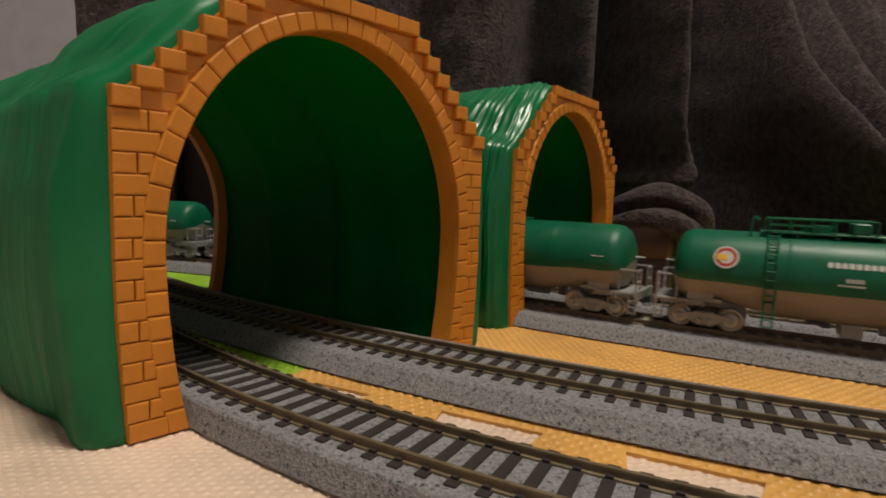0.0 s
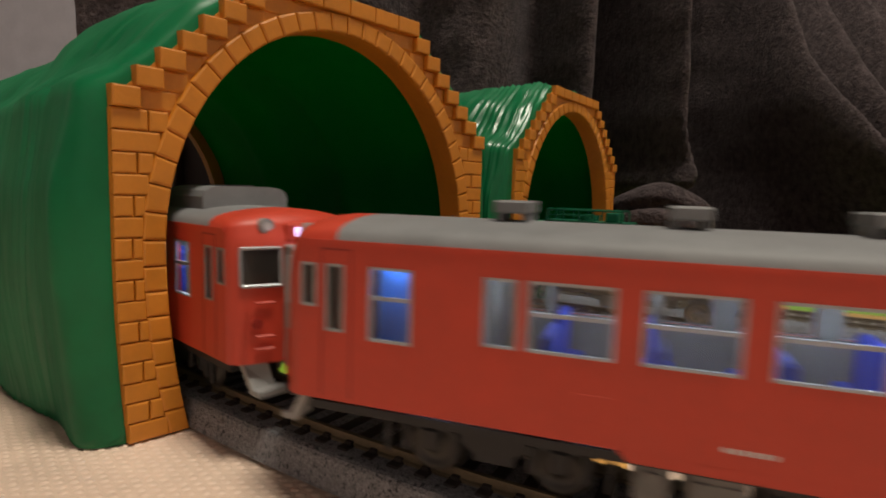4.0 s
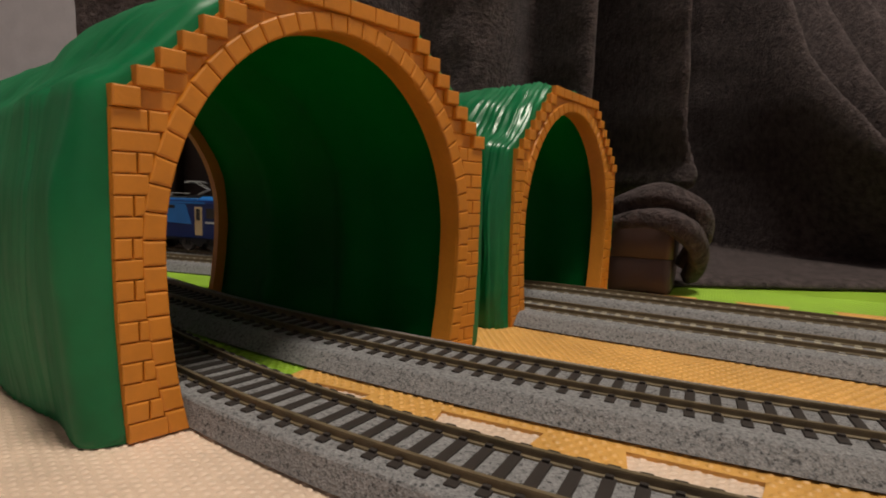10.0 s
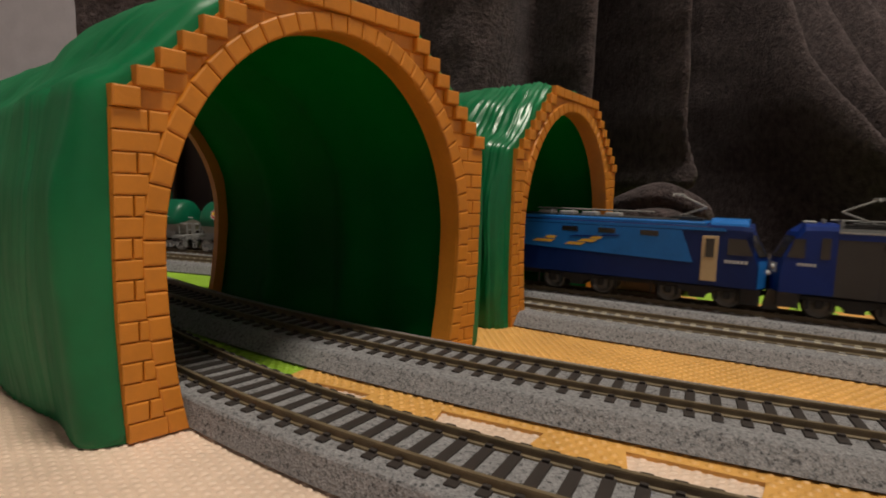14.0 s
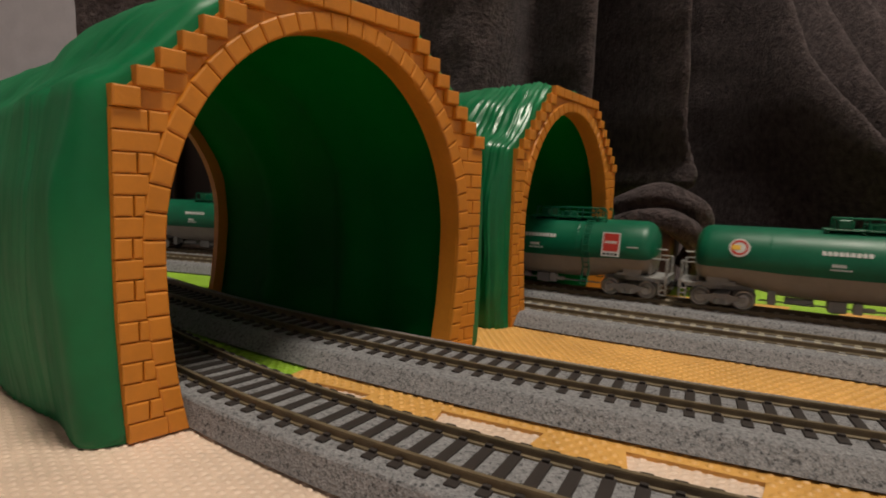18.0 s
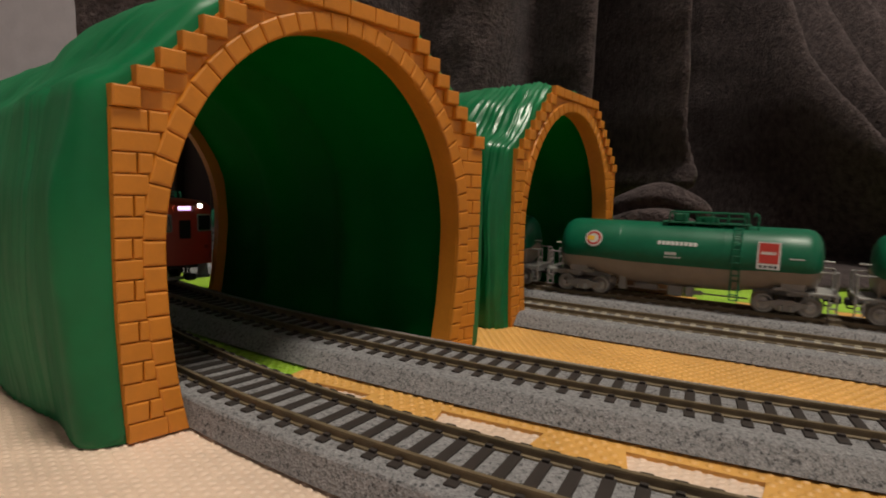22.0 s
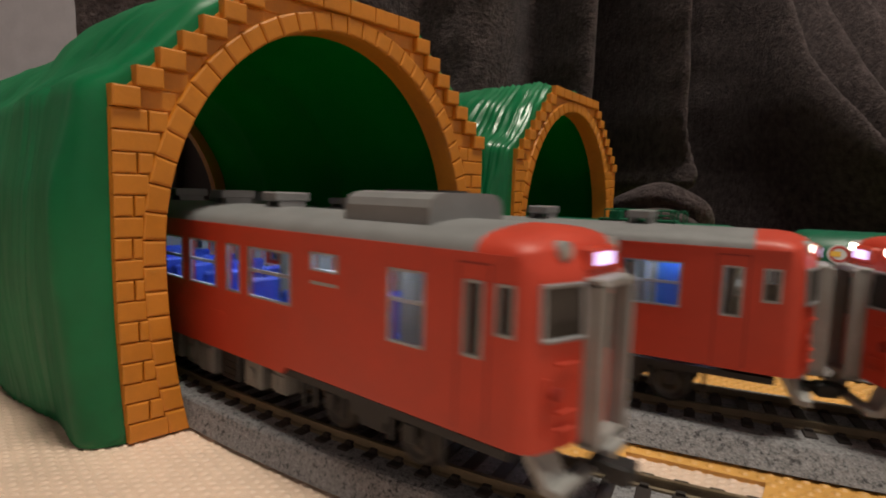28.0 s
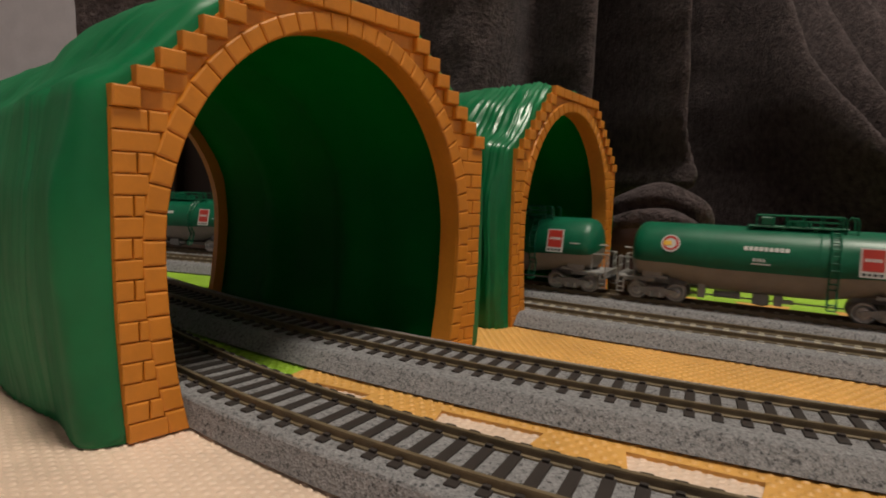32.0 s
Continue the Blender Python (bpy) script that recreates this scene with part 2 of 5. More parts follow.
def thing(name, label, category, group="", kind=""):
    return tagged(new(name), label, category, group, kind)


# ---- the four ways of the tracks: the stretch in view, then round the table ----
def hermite(p0, d0, p1, d1, n):
    p0, d0, p1, d1 = (np.array(v, float) for v in (p0, d0, p1, d1))
    k = np.linalg.norm(p1 - p0) * 1.15
    t = np.linspace(0, 1, n, endpoint=False)[:, None]
    return (2 * t**3 - 3 * t**2 + 1) * p0 + (t**3 - 2 * t**2 + t) * d0 * k + (-2 * t**3 + 3 * t**2) * p1 + (t**3 - t**2) * d1 * k


def closed_way(vis, hl, hr, k):
    vis = np.array(vis)
    right, far, left = (820 + k, 820), (330, 1380 + k), (-480 - k, 880)
    P = np.vstack([vis, hermite(vis[-1], hr, right, (0, 1), 60), hermite(right, (0, 1), far, (-1, 0), 60),
                   hermite(far, (-1, 0), left, (0, -1), 60), hermite(left, (0, -1), vis[0], hl, 60)])
    Q = np.vstack([P, P[:1]])
    return Q, np.r_[0, np.cumsum(np.linalg.norm(np.diff(Q, axis=0), axis=1))]


def tangent(a):
    return (math.cos(a), math.sin(a))


def track_way(k):
    if k < 3:
        cx, cy, R, a0, a1, out = ((283.0, 614.4, 565.8, -0.80, -0.25, 195), (488.7, 1063.8, 991.0, -0.75, -0.22, 130))[k - 1]
        a = np.linspace(a0, a1, 60)
        return closed_way(np.c_[cx + R * np.sin(a), cy - R * np.cos(a)], tangent(a0), tangent(a1), out)
    u = np.array(tangent(-0.5313))
    n = np.array((-u[1], u[0]))
    d, s0, s1, l0, l1, out = ((283.4, -60, 190, (-328, 488), (-166, 434), 60), (344.7, -100, 220, (-346, 540), (-187, 487), 0))[k - 3]
    straight = np.array([u * s + n * d for s in np.linspace(s0, s1, 30)])
    l0, l1 = np.array(l0, float), np.array(l1, float)
    hl = (l1 - l0) / np.linalg.norm(l1 - l0)
    left = l0 + (l1 - l0) * np.linspace(0, 1, 20, endpoint=False)[:, None]
    return closed_way(np.vstack([left, hermite(l1, hl, straight[0], u, 30), straight]), tuple(hl), tuple(u), out)


WAYS = {k: track_way(k) for k in (1, 2, 3, 4)}
RAIL_TOP = 8.0
# how far the far tracks run before their straight stretch, added to every place on them
D3, D4 = 39.5, 34.5


def on_way(k, s):
    Q, d = WAYS[k]
    s = s % d[-1]
    return np.array((np.interp(s, d, Q[:, 0]), np.interp(s, d, Q[:, 1])))


def way_frame(k, s, reach=2.0):
    a, b = on_way(k, s - reach), on_way(k, s + reach)
    t = (b - a) / np.linalg.norm(b - a)
    return (a + b) / 2, t


# ---- the setting: floor, mats, room ----
def setting():
    bm = bmesh.new()
    box(bm, -2600, 2300, -2000, 2300, -30, -4.4)
    tagged(part("floor", bm, FLOORWOOD), "brown wooden floor", "floor", kind="structure")
    bm = bmesh.new()
    box(bm, -760, 1100, -500, 1700, -4.4, -3.2)
    base = tagged(part("play_mat", bm, BEIGE), "beige embossed foam play mat under the layout", "mat")
    c, s = math.cos(0.12), math.sin(0.12)
    spots = [(u * c - v * s, u * s + v * c) for j in range(58) for i in range(86) for u, v in [(-125 + 3.3 * (i + 0.5 * (j % 2)), 112 + 2.3 * j)]]
    domes("embossed_dots", base, BEIGE, spots, 1.55, 1.05, 0.36, -3.2, 0.12)
    for name, a in (("wall_north", (-2700, 2400, 2300, 2400)), ("wall_west", (-2700, -2600, -2000, 2300)), ("wall_east", (2300, 2400, -2000, 2300)), ("wall_south", (-2700, 2400, -2100, -2000))):
        bm = bmesh.new()
        box(bm, *a, -30, 2400)
        tagged(part(name, bm, WALL), "plain pale grey wallpapered wall", "wall", kind="structure")
    bm = bmesh.new()
    box(bm, -2700, 2400, -2100, 2400, 2400, 2480)
    tagged(part("ceiling", bm, CEIL), "plain white ceiling", "ceiling", kind="structure")
    bm = bmesh.new()
    spun(bm, [(-60, 0), (-60, 270), (-40, 300), (0, 300), (0, 0)], 40)
    bm.transform(Matrix.Rotation(-math.pi / 2, 4, "Y"))
    lamp = tagged(part("ceiling_lamp", bm, LAMPGLOW, smooth=True), "round glowing ceiling lamp", "lamp")
    lamp.location = (LAMP_PLACE[0], LAMP_PLACE[1], 2.4)
    lamp.scale = (1, 1, 0.99)


def domes(name, parent, material, places, rx, ry, h, z, turn):
    """The raised dots of an embossed mat: low domes on the given places."""
    pts = np.array(places)
    ang = np.arange(6) * math.pi / 3
    ring = np.c_[np.cos(ang), np.sin(ang)]
    c, s = math.cos(turn), math.sin(turn)
    ring = (ring * (rx, ry)) @ np.array([[c, s], [-s, c]])
    one = np.vstack([np.c_[ring, np.full(6, -0.15)], np.c_[ring * 0.62, np.full(6, h * 0.8)], [[0, 0, h]]])
    vs = (pts[:, None, :] + one[None, :, :2])
    vs = np.concatenate([vs, np.broadcast_to(one[None, :, 2:] + z, (len(pts), 13, 1))], axis=2).reshape(-1, 3) * S
    cell = [(i, (i + 1) % 6, 6 + (i + 1) % 6, 6 + i) for i in range(6)] + [(6 + i, 6 + (i + 1) % 6, 12) for i in range(6)]
    me = bpy.data.meshes.new(name)
    me.from_pydata(vs.tolist(), [], [tuple(13 * k + i for i in f) for k in range(len(pts)) for f in cell])
    me.materials.append(material)
    for f in me.polygons:
        f.use_smooth = True
    ob = new(name, me)
    ob.parent = parent
    return tagged(ob, kind="stuff")


def inside(pts, u, n):
    """Whether a place lies within a mat's outline."""
    hit = False
    for (a, b), (c, d) in zip(pts, pts[1:] + pts[:1]):
        if (b > n) != (d > n) and u < a + (n - b) / (d - b) * (c - a):
            hit = not hit
    return hit


MAT_U = np.array((math.cos(math.radians(-26)), math.sin(math.radians(-26))))
MAT_N = np.array((-MAT_U[1], MAT_U[0]))


def mat_edge(u0, u1, n, recesses, depth):
    """The edge of a mat from u0 to u1 at n, stepping by depth at each dovetail recess."""
    pts = [(u0, n)]
    for a, b in recesses:
        pts += [(a + 2.5, n), (a, n + depth), (b, n + depth), (b - 2.5, n)]
    return pts + [(u1, n)]


DOT = 3.75


def mats():
    teeth = [(-118 + 54 * i, -86 + 54 * i) for i in range(6)]
    front = mat_edge(-131, 169, 132, [(-118, -96), (-70, -38), (-16, 16), (38, 70), (92, 124)], 14)
    far = mat_edge(-131, 169, 398, [(a + 27, b + 27) for a, b in teeth[:5]], 12)
    left_front = mat_edge(-431, -131, 132, [(-420, -392), (-366, -338), (-312, -284), (-258, -230), (-190, -161)], 14)
    far_left = mat_edge(-431, -131, 398, [(-404, -372), (-350, -318), (-296, -264), (-242, -210), (-188, -156)], 12)

    def tile(pts, material, label):
        bm = bmesh.new()
        slab(bm, [(*((MAT_U * u + MAT_N * n) * Q), -3.2) for u, n in pts], (0, 0, 1.2))
        m = tagged(part("foam_mat", bm, material), label, "mat", "foam play mats")
        us, ns = [p[0] for p in pts], [p[1] for p in pts]
        spots = []
        for i in range(int((max(us) - min(us)) / DOT)):
            for j in range(int((min(max(ns), 470) - min(ns)) / (DOT * 0.8))):
                u, n = min(us) + (i + 0.5 + 0.5 * (j % 2)) * DOT, min(ns) + (j + 0.5) * DOT * 0.8
                if all(inside(pts, u + a, n + b) for a, b in ((-1.2, 0), (1.2, 0), (0, -1.2), (0, 1.2))):
                    spots.append((MAT_U * u + MAT_N * n) * Q)
        domes("embossed_dots", m, material, spots, 1.6, 1.4, 0.5, -2.0, math.radians(-26))

    tile(front + far[::-1], ORANGE_MAT, "orange foam puzzle mat with dovetailed edges")
    tile(left_front + far_left[::-1], GREEN_MAT, "lime green foam puzzle mat with dovetailed edges")
    tile([(u, n + 0.3) for u, n in far] + [(169, 698), (-131, 698)], GREEN_MAT, "lime green foam puzzle mat joined to the orange one")
    tile([(169.3, 398), (469, 398), (469, 698), (169.3, 698)], GREEN_MAT, "lime green foam puzzle mat beside its neighbour")
    tile([(u, n + 0.3) for u, n in far_left] + [(-131.3, 698), (-431, 698)], GREEN_MAT, "lime green foam puzzle mat under the far tracks")


# ---- tracks: sections of moulded roadbed with ties and two rails ----
PITCH = 7.05
SEEN = {1: (-60, 300), 2: (-20, 520), 3: (40, 620), 4: (40, 700)}


def tie_mesh(half, pale):
    """One tie: dark plastic, or flush grey with cream rail clips."""
    bm = bmesh.new()
    top = 5.5 if pale else 5.95
    box(bm, -1.5, 1.5, -half, half, 4.6, top, 0.18)
    for y in (-8.7, 8.7):
        for o in (-1.9, 1.9):
            n0 = len(bm.faces)
            if pale:
                box(bm, -1.1, 1.1, y + o - 0.6, y + o + 0.6, 5.2, 6.0)
            else:
                box(bm, -0.9, 0.9, y + o - 0.6, y + o + 0.6, 5.9, 6.6)
            if pale:
                bm.faces.ensure_lookup_table()
                for f in bm.faces[n0:]:
                    f.material_index = 1
    bm.transform(Matrix.Scale(S, 4))
    me = bpy.data.meshes.new("tie")
    bm.to_mesh(me)
    bm.free()
    me.materials.append(CONCRETE if pale else TIE)
    if pale:
        me.materials.append(CLIP)
    return me


def tracks():
    tie_meshes = {1: tie_mesh(13.5, False), 2: tie_mesh(14.8, False), 3: tie_mesh(12.6, True)}
    names = {1: "curved track section of grey ballast, dark ties and brown rails", 2: "curved track section of grey ballast with dark ties",
             3: "straight track section of grey ballast and brown rails", 4: "far track section of grey ballast and brown rails"}
    for k in (1, 2, 3, 4):
        tie = tie_meshes[min(k, 3)]
        total = WAYS[k][1][-1]
        n = int(round(total / 246))
        step = total / n
        if k == 1:
            prof = [(-16.2, -3.2), (-18.2, -2.0), (-16.3, 4.4), (-15.7, 5.1), (-14.6, 5.4), (14.4, 5.4), (15.3, 4.8), (16.7, -1.2), (16.2, MAT_Z)]
        else:
            prof = [(-23.2, MAT_Z), (-25.2, -0.9), (-21.0, 4.3), (-20.2, 5.0), (-18.8, 5.4), (18.8, 5.4), (20.2, 5.0), (21.0, 4.3), (25.2, -0.9), (23.2, MAT_Z)]
        shift = 0.8 if k == 1 else 0.0
        for i in range(n):
            s0, s1 = i * step + 20, (i + 1) * step + 20
            mid, _ = way_frame(k, (s0 + s1) / 2)
            t = thing("track_section", names[k], "track", "track sections")
            t.location = Vector((mid[0], mid[1], 0)) * S
            seen = s1 > SEEN[k][0] and s0 < SEEN[k][1] or s1 > total + SEEN[k][0]
            rows, rails = [], {-8.7: [], 8.7: []}
            m = 24 if seen else 12
            for j in range(m + 1):
                s = s0 + 0.02 + (s1 - s0 - 0.04) * j / m
                c, d = way_frame(k, s)
                nn = np.array((-d[1], d[0]))
                rows.append([(*(c - mid + nn * y), z) for y, z in prof])
                for y in rails:
                    rails[y].append([(*(c - mid + nn * (y + o)), z) for o, z in ((-1.1, 5.3), (-1.1, 5.9), (-0.5, 6.15), (-0.5, 7.4), (-0.6, 7.5), (-0.55, 8.0), (0.55, 8.0), (0.6, 7.5), (0.5, 7.4), (0.5, 6.15), (1.1, 5.9), (1.1, 5.3))])
            bm = bmesh.new()
            vs = grid(bm, rows)
            for r in (vs[0], vs[-1]):
                bm.faces.new(r)
            bmesh.ops.recalc_face_normals(bm, faces=bm.faces)
            part("roadbed", bm, BALLAST, t)
            for y in rails:
                bm = bmesh.new()
                vs = grid(bm, rails[y], closed=True)
                bm.faces.new(vs[0])
                bm.faces.new(vs[-1])
                bmesh.ops.recalc_face_normals(bm, faces=bm.faces)
                part("rail", bm, RAIL, t)
            count = int((s1 - s0) / PITCH)
            if seen:
                for j in range(count):
                    c, d = way_frame(k, s0 + (j + 0.5) * (s1 - s0) / count)
                    nn = np.array((-d[1], d[0])) * shift
                    put("tie", tie, t, Matrix.Translation((c[0] - mid[0] + nn[0], c[1] - mid[1] + nn[1], 0)) @ Matrix.Rotation(math.atan2(d[1], d[0]), 4, "Z"))
            else:
                bm = bmesh.new()
                for j in range(count):
                    c, d = way_frame(k, s0 + (j + 0.5) * (s1 - s0) / count)
                    box(bm, -1.55, 1.55, -15.7, 15.7, 4.6, 5.9, mtx=Matrix.Translation((c[0] - mid[0], c[1] - mid[1], 0)) @ Matrix.Rotation(math.atan2(d[1], d[0]), 4, "Z"))
                tagged(part("tie_run", bm, TIE, t), kind="stuff")


# ---- toy tunnels ----
PW, STEP_X, STEP_Z, SIDE_Z = 137.6, 5.488, 5.276, 90.35
AX = math.radians(97.5)


def tp(a, d, z):
    """A place in a tunnel: a across the front, d inwards, z up."""
    return Vector((a + d * math.cos(AX), d * math.sin(AX), z))


def arch(t, grow):
    """Half-ellipse arch standing on slightly drawn-in legs; t from 0 (left foot) to 1 (right foot)."""
    cx, cz, ra, rb, low = 68.3, 50.0, 56.2 + grow, 66.2 + grow, 120.0
    length = 50 * 2 + 200
    q = t * length
    if q < 50 or q > length - 50:
        z = q if q < 50 else length - q
        w = ra * math.sqrt(1 - ((cz - z) / low) ** 2)
        return (cx - w, z) if q < 50 else (cx + w, z)
    th = math.pi * (q - 50) / 200
    return (cx - ra * math.cos(th), cz + rb * math.sin(th))


def bow(z):
    """How far the outer edge of a leg is drawn in at the height z."""
    return 2.2 * max(0.0, (50 - z) / 50) ** 2


OUTLINE = [(bow(z), z) for z in (0.0, 10.0, 20.0, 30.0, 40.0)] + [(0.0, 50.0), (0.0, SIDE_Z - 4), (7 * STEP_X, SIDE_Z + 7 * STEP_Z - 3), (PW - 7 * STEP_X, SIDE_Z + 7 * STEP_Z - 3), (PW, SIDE_Z - 4), (PW, 50.0)] + [(PW - bow(z), z) for z in (40.0, 30.0, 20.0, 10.0, 0.0)]


def outward(p, c=(68.8, 40.0)):
    """Where the ray from c through p leaves the stepped outline of the front."""
    dx, dz = p[0] - c[0], p[1] - c[1]
    best = None
    for (x0, z0), (x1, z1) in zip(OUTLINE, OUTLINE[1:]):
        ex, ez = x1 - x0, z1 - z0
        den = dx * ez - dz * ex
        if abs(den) < 1e-9:
            continue
        t = ((x0 - c[0]) * ez - (z0 - c[1]) * ex) / den
        w = ((x0 - c[0]) * dz - (z0 - c[1]) * dx) / den
        if t > 0 and -1e-6 <= w <= 1 + 1e-6 and (best is None or t > best):
            best = t
    if best is None:
        return (bow(0.0) if p[0] < 68 else PW - bow(0.0), 0.0)
    return (c[0] + dx * best, c[1] + dz * best)


def brick_piece(bm, a0, a1, z0, z1, d0, d1, bev=0.5):
    vs = []
    b = bev
    for d, g in ((d1, 0.0), (d0 + b, 0.0), (d0 + 0.3 * b, 0.3 * b), (d0, b)):
        vs.append([bm.verts.new(tp(x, d, z)) for x, z in ((a0 + g, z0 + g), (a1 - g, z0 + g), (a1 - g, z1 - g), (a0 + g, z1 - g))])
    for p, q in zip(vs, vs[1:]):
        for i in range(4):
            bm.faces.new((p[i], p[(i + 1) % 4], q[(i + 1) % 4], q[i]))
    bm.faces.new(vs[-1])


def stone_piece(bm, t0, t1, d0, d1, bev=0.45):
    vs = []
    q = [arch(t0, 0.0), arch(t1, 0.0), arch(t1, 5.9), arch(t0, 5.9)]
    q[2], q[3] = (q[2][0], max(q[2][1], 0.0)), (q[3][0], max(q[3][1], 0.0))
    cx, cz = sum(p[0] for p in q) / 4, sum(p[1] for p in q) / 4
    for d, g in ((d1, 0.02), (d0 + 0.8, 0.02), (d0 + 0.25, 0.08), (d0, 0.24)):
        vs.append([bm.verts.new(tp(x + (cx - x) * g, d, max(0.0, z + (cz - z) * g))) for x, z in q])
    for p, r in zip(vs, vs[1:]):
        for i in range(4):
            bm.faces.new((p[i], p[(i + 1) % 4], r[(i + 1) % 4], r[i]))
    bm.faces.new(vs[-1])


def front_pieces():
    """The bricks and arch stones of a tunnel front as (kind, numbers)."""
    out = []
    rnd = random.Random(4)
    rows = []
    z = 0.0
    while z < SIDE_Z - 1:
        rows.append((z, z + SIDE_Z / 17, 0))
        z += SIDE_Z / 17
    for i in range(1, 8):
        rows.append((SIDE_Z + (i - 1) * STEP_Z, SIDE_Z + i * STEP_Z, i))
    for r, (z0, z1, i) in enumerate(rows):
        zm = (z0 + z1) / 2
        left = i * STEP_X + bow(zm)
        right = PW - left
        if zm < 122.5:
            w = 62.1 * math.sqrt(max(0.0, 1 - ((zm - 50) / (72.1 if zm > 50 else 120)) ** 2))
            spans = [(left, 68.3 - w + 0.6), (68.3 + w - 0.6, right)]
        else:
            spans = [(left, right)]
        for side, (a, b) in enumerate(spans):
            top = i > 0 or r == 16
            cuts = [a]
            if top:
                if len(spans) == 1:
                    cuts = [a + (b - a) * j / 6 for j in range(7)]
                elif b - a > 8.5:
                    cuts = [a, a + 6.7, b] if side == 0 else [a, b - 6.7, b]
                    if b - a > 24:
                        cuts.insert(2 if side == 0 else 1, (a + 6.7 + b) / 2 if side == 0 else (a + b - 6.7) / 2)
                else:
                    cuts = [a, b]
            else:
                if r % 2 == 0 or b - a < 4.5:
                    cuts = [a, b]
                else:
                    f = 0.62 + rnd.uniform(-0.05, 0.05)
                    cuts = [a, a + (b - a) * (f if side == 0 else 1 - f), b]
                cuts = cuts if cuts[-1] == b else cuts + [b]
            for j, (p, q) in enumerate(zip(cuts, cuts[1:])):
                edge = top and (len(spans) == 1 or (side == 0 and j == 0) or (side == 1 and j == len(cuts) - 2))
                d0 = -1.3 if edge else (0.6 if top else -0.3 + rnd.uniform(-0.12, 0.12))
                out.append(("brick", (p + 0.12, q - 0.12, z0 + 0.1, z1 - 0.1, d0, 5.0)))
    n = 46
    for i in range(n):
        out.append(("arch_stone", (i / n, (i + 1) / n, -0.6, 5.0)))
    return out


def hill_profile(t, d, vein_size, vein_start):
    """The green hill's outer skin: t round the arch, d inwards."""
    p = arch(t, 8.0)
    ex, ez = outward(p)
    cx, cz = 68.8, 40.0
    vx, vz = ex - cx, ez - cz
    r = math.hypot(vx, vz)
    up = max(0.0, min(1.0, (ez - 62) / 38))
    side = 1 - up
    # a rounded lip round the front, then a shallow neck
    q = min(1.0, d / 7.0)
    lip = math.sqrt(1 - (1 - q) ** 2)
    ease = lambda q: max(0.0, min(1.0, q)) ** 2 * (3 - 2 * max(0.0, min(1.0, q)))
    g = 1.0 + lip * (3.6 * up + 10.0 * side) - up * (1.5 * ease(d / 30) + 9.5 * ease((d - 30) / 95))
    g -= 3.5 * side * ease((d - 8) / 16)
    # the shoulders swell behind the stepped front
    h = min(t, 1 - t)
    g += 5.5 * ease((d - 4) / 42) * math.exp(-((h - 0.33) / 0.055) ** 2)
    x, z = ex + vx / r * g, ez + vz / r * g
    wob = noise.noise(Vector((x * 0.045, d * 0.028, z * 0.012))) * 3.0 + noise.noise(Vector((x * 0.15, d * 0.10, z * 0.02))) * 1.2
    flow = d * 0.30 + 2.2 * noise.noise(Vector((t * 7.0, d * 0.03, 2.0)))
    vein = 1 - 2 * abs(noise.noise(Vector((flow, t * 5.0, 7.0))))
    fine = noise.noise(Vector((flow * 2.3, t * 9.0, 1.0)))
    wob += vein_size * (0.95 * vein + 0.6 * fine) * ease((d - vein_start) / 7)
    wob *= lip
    return x + vx / r * wob, max(0.0, z + vz / r * wob) if ez > 1 else 0.0


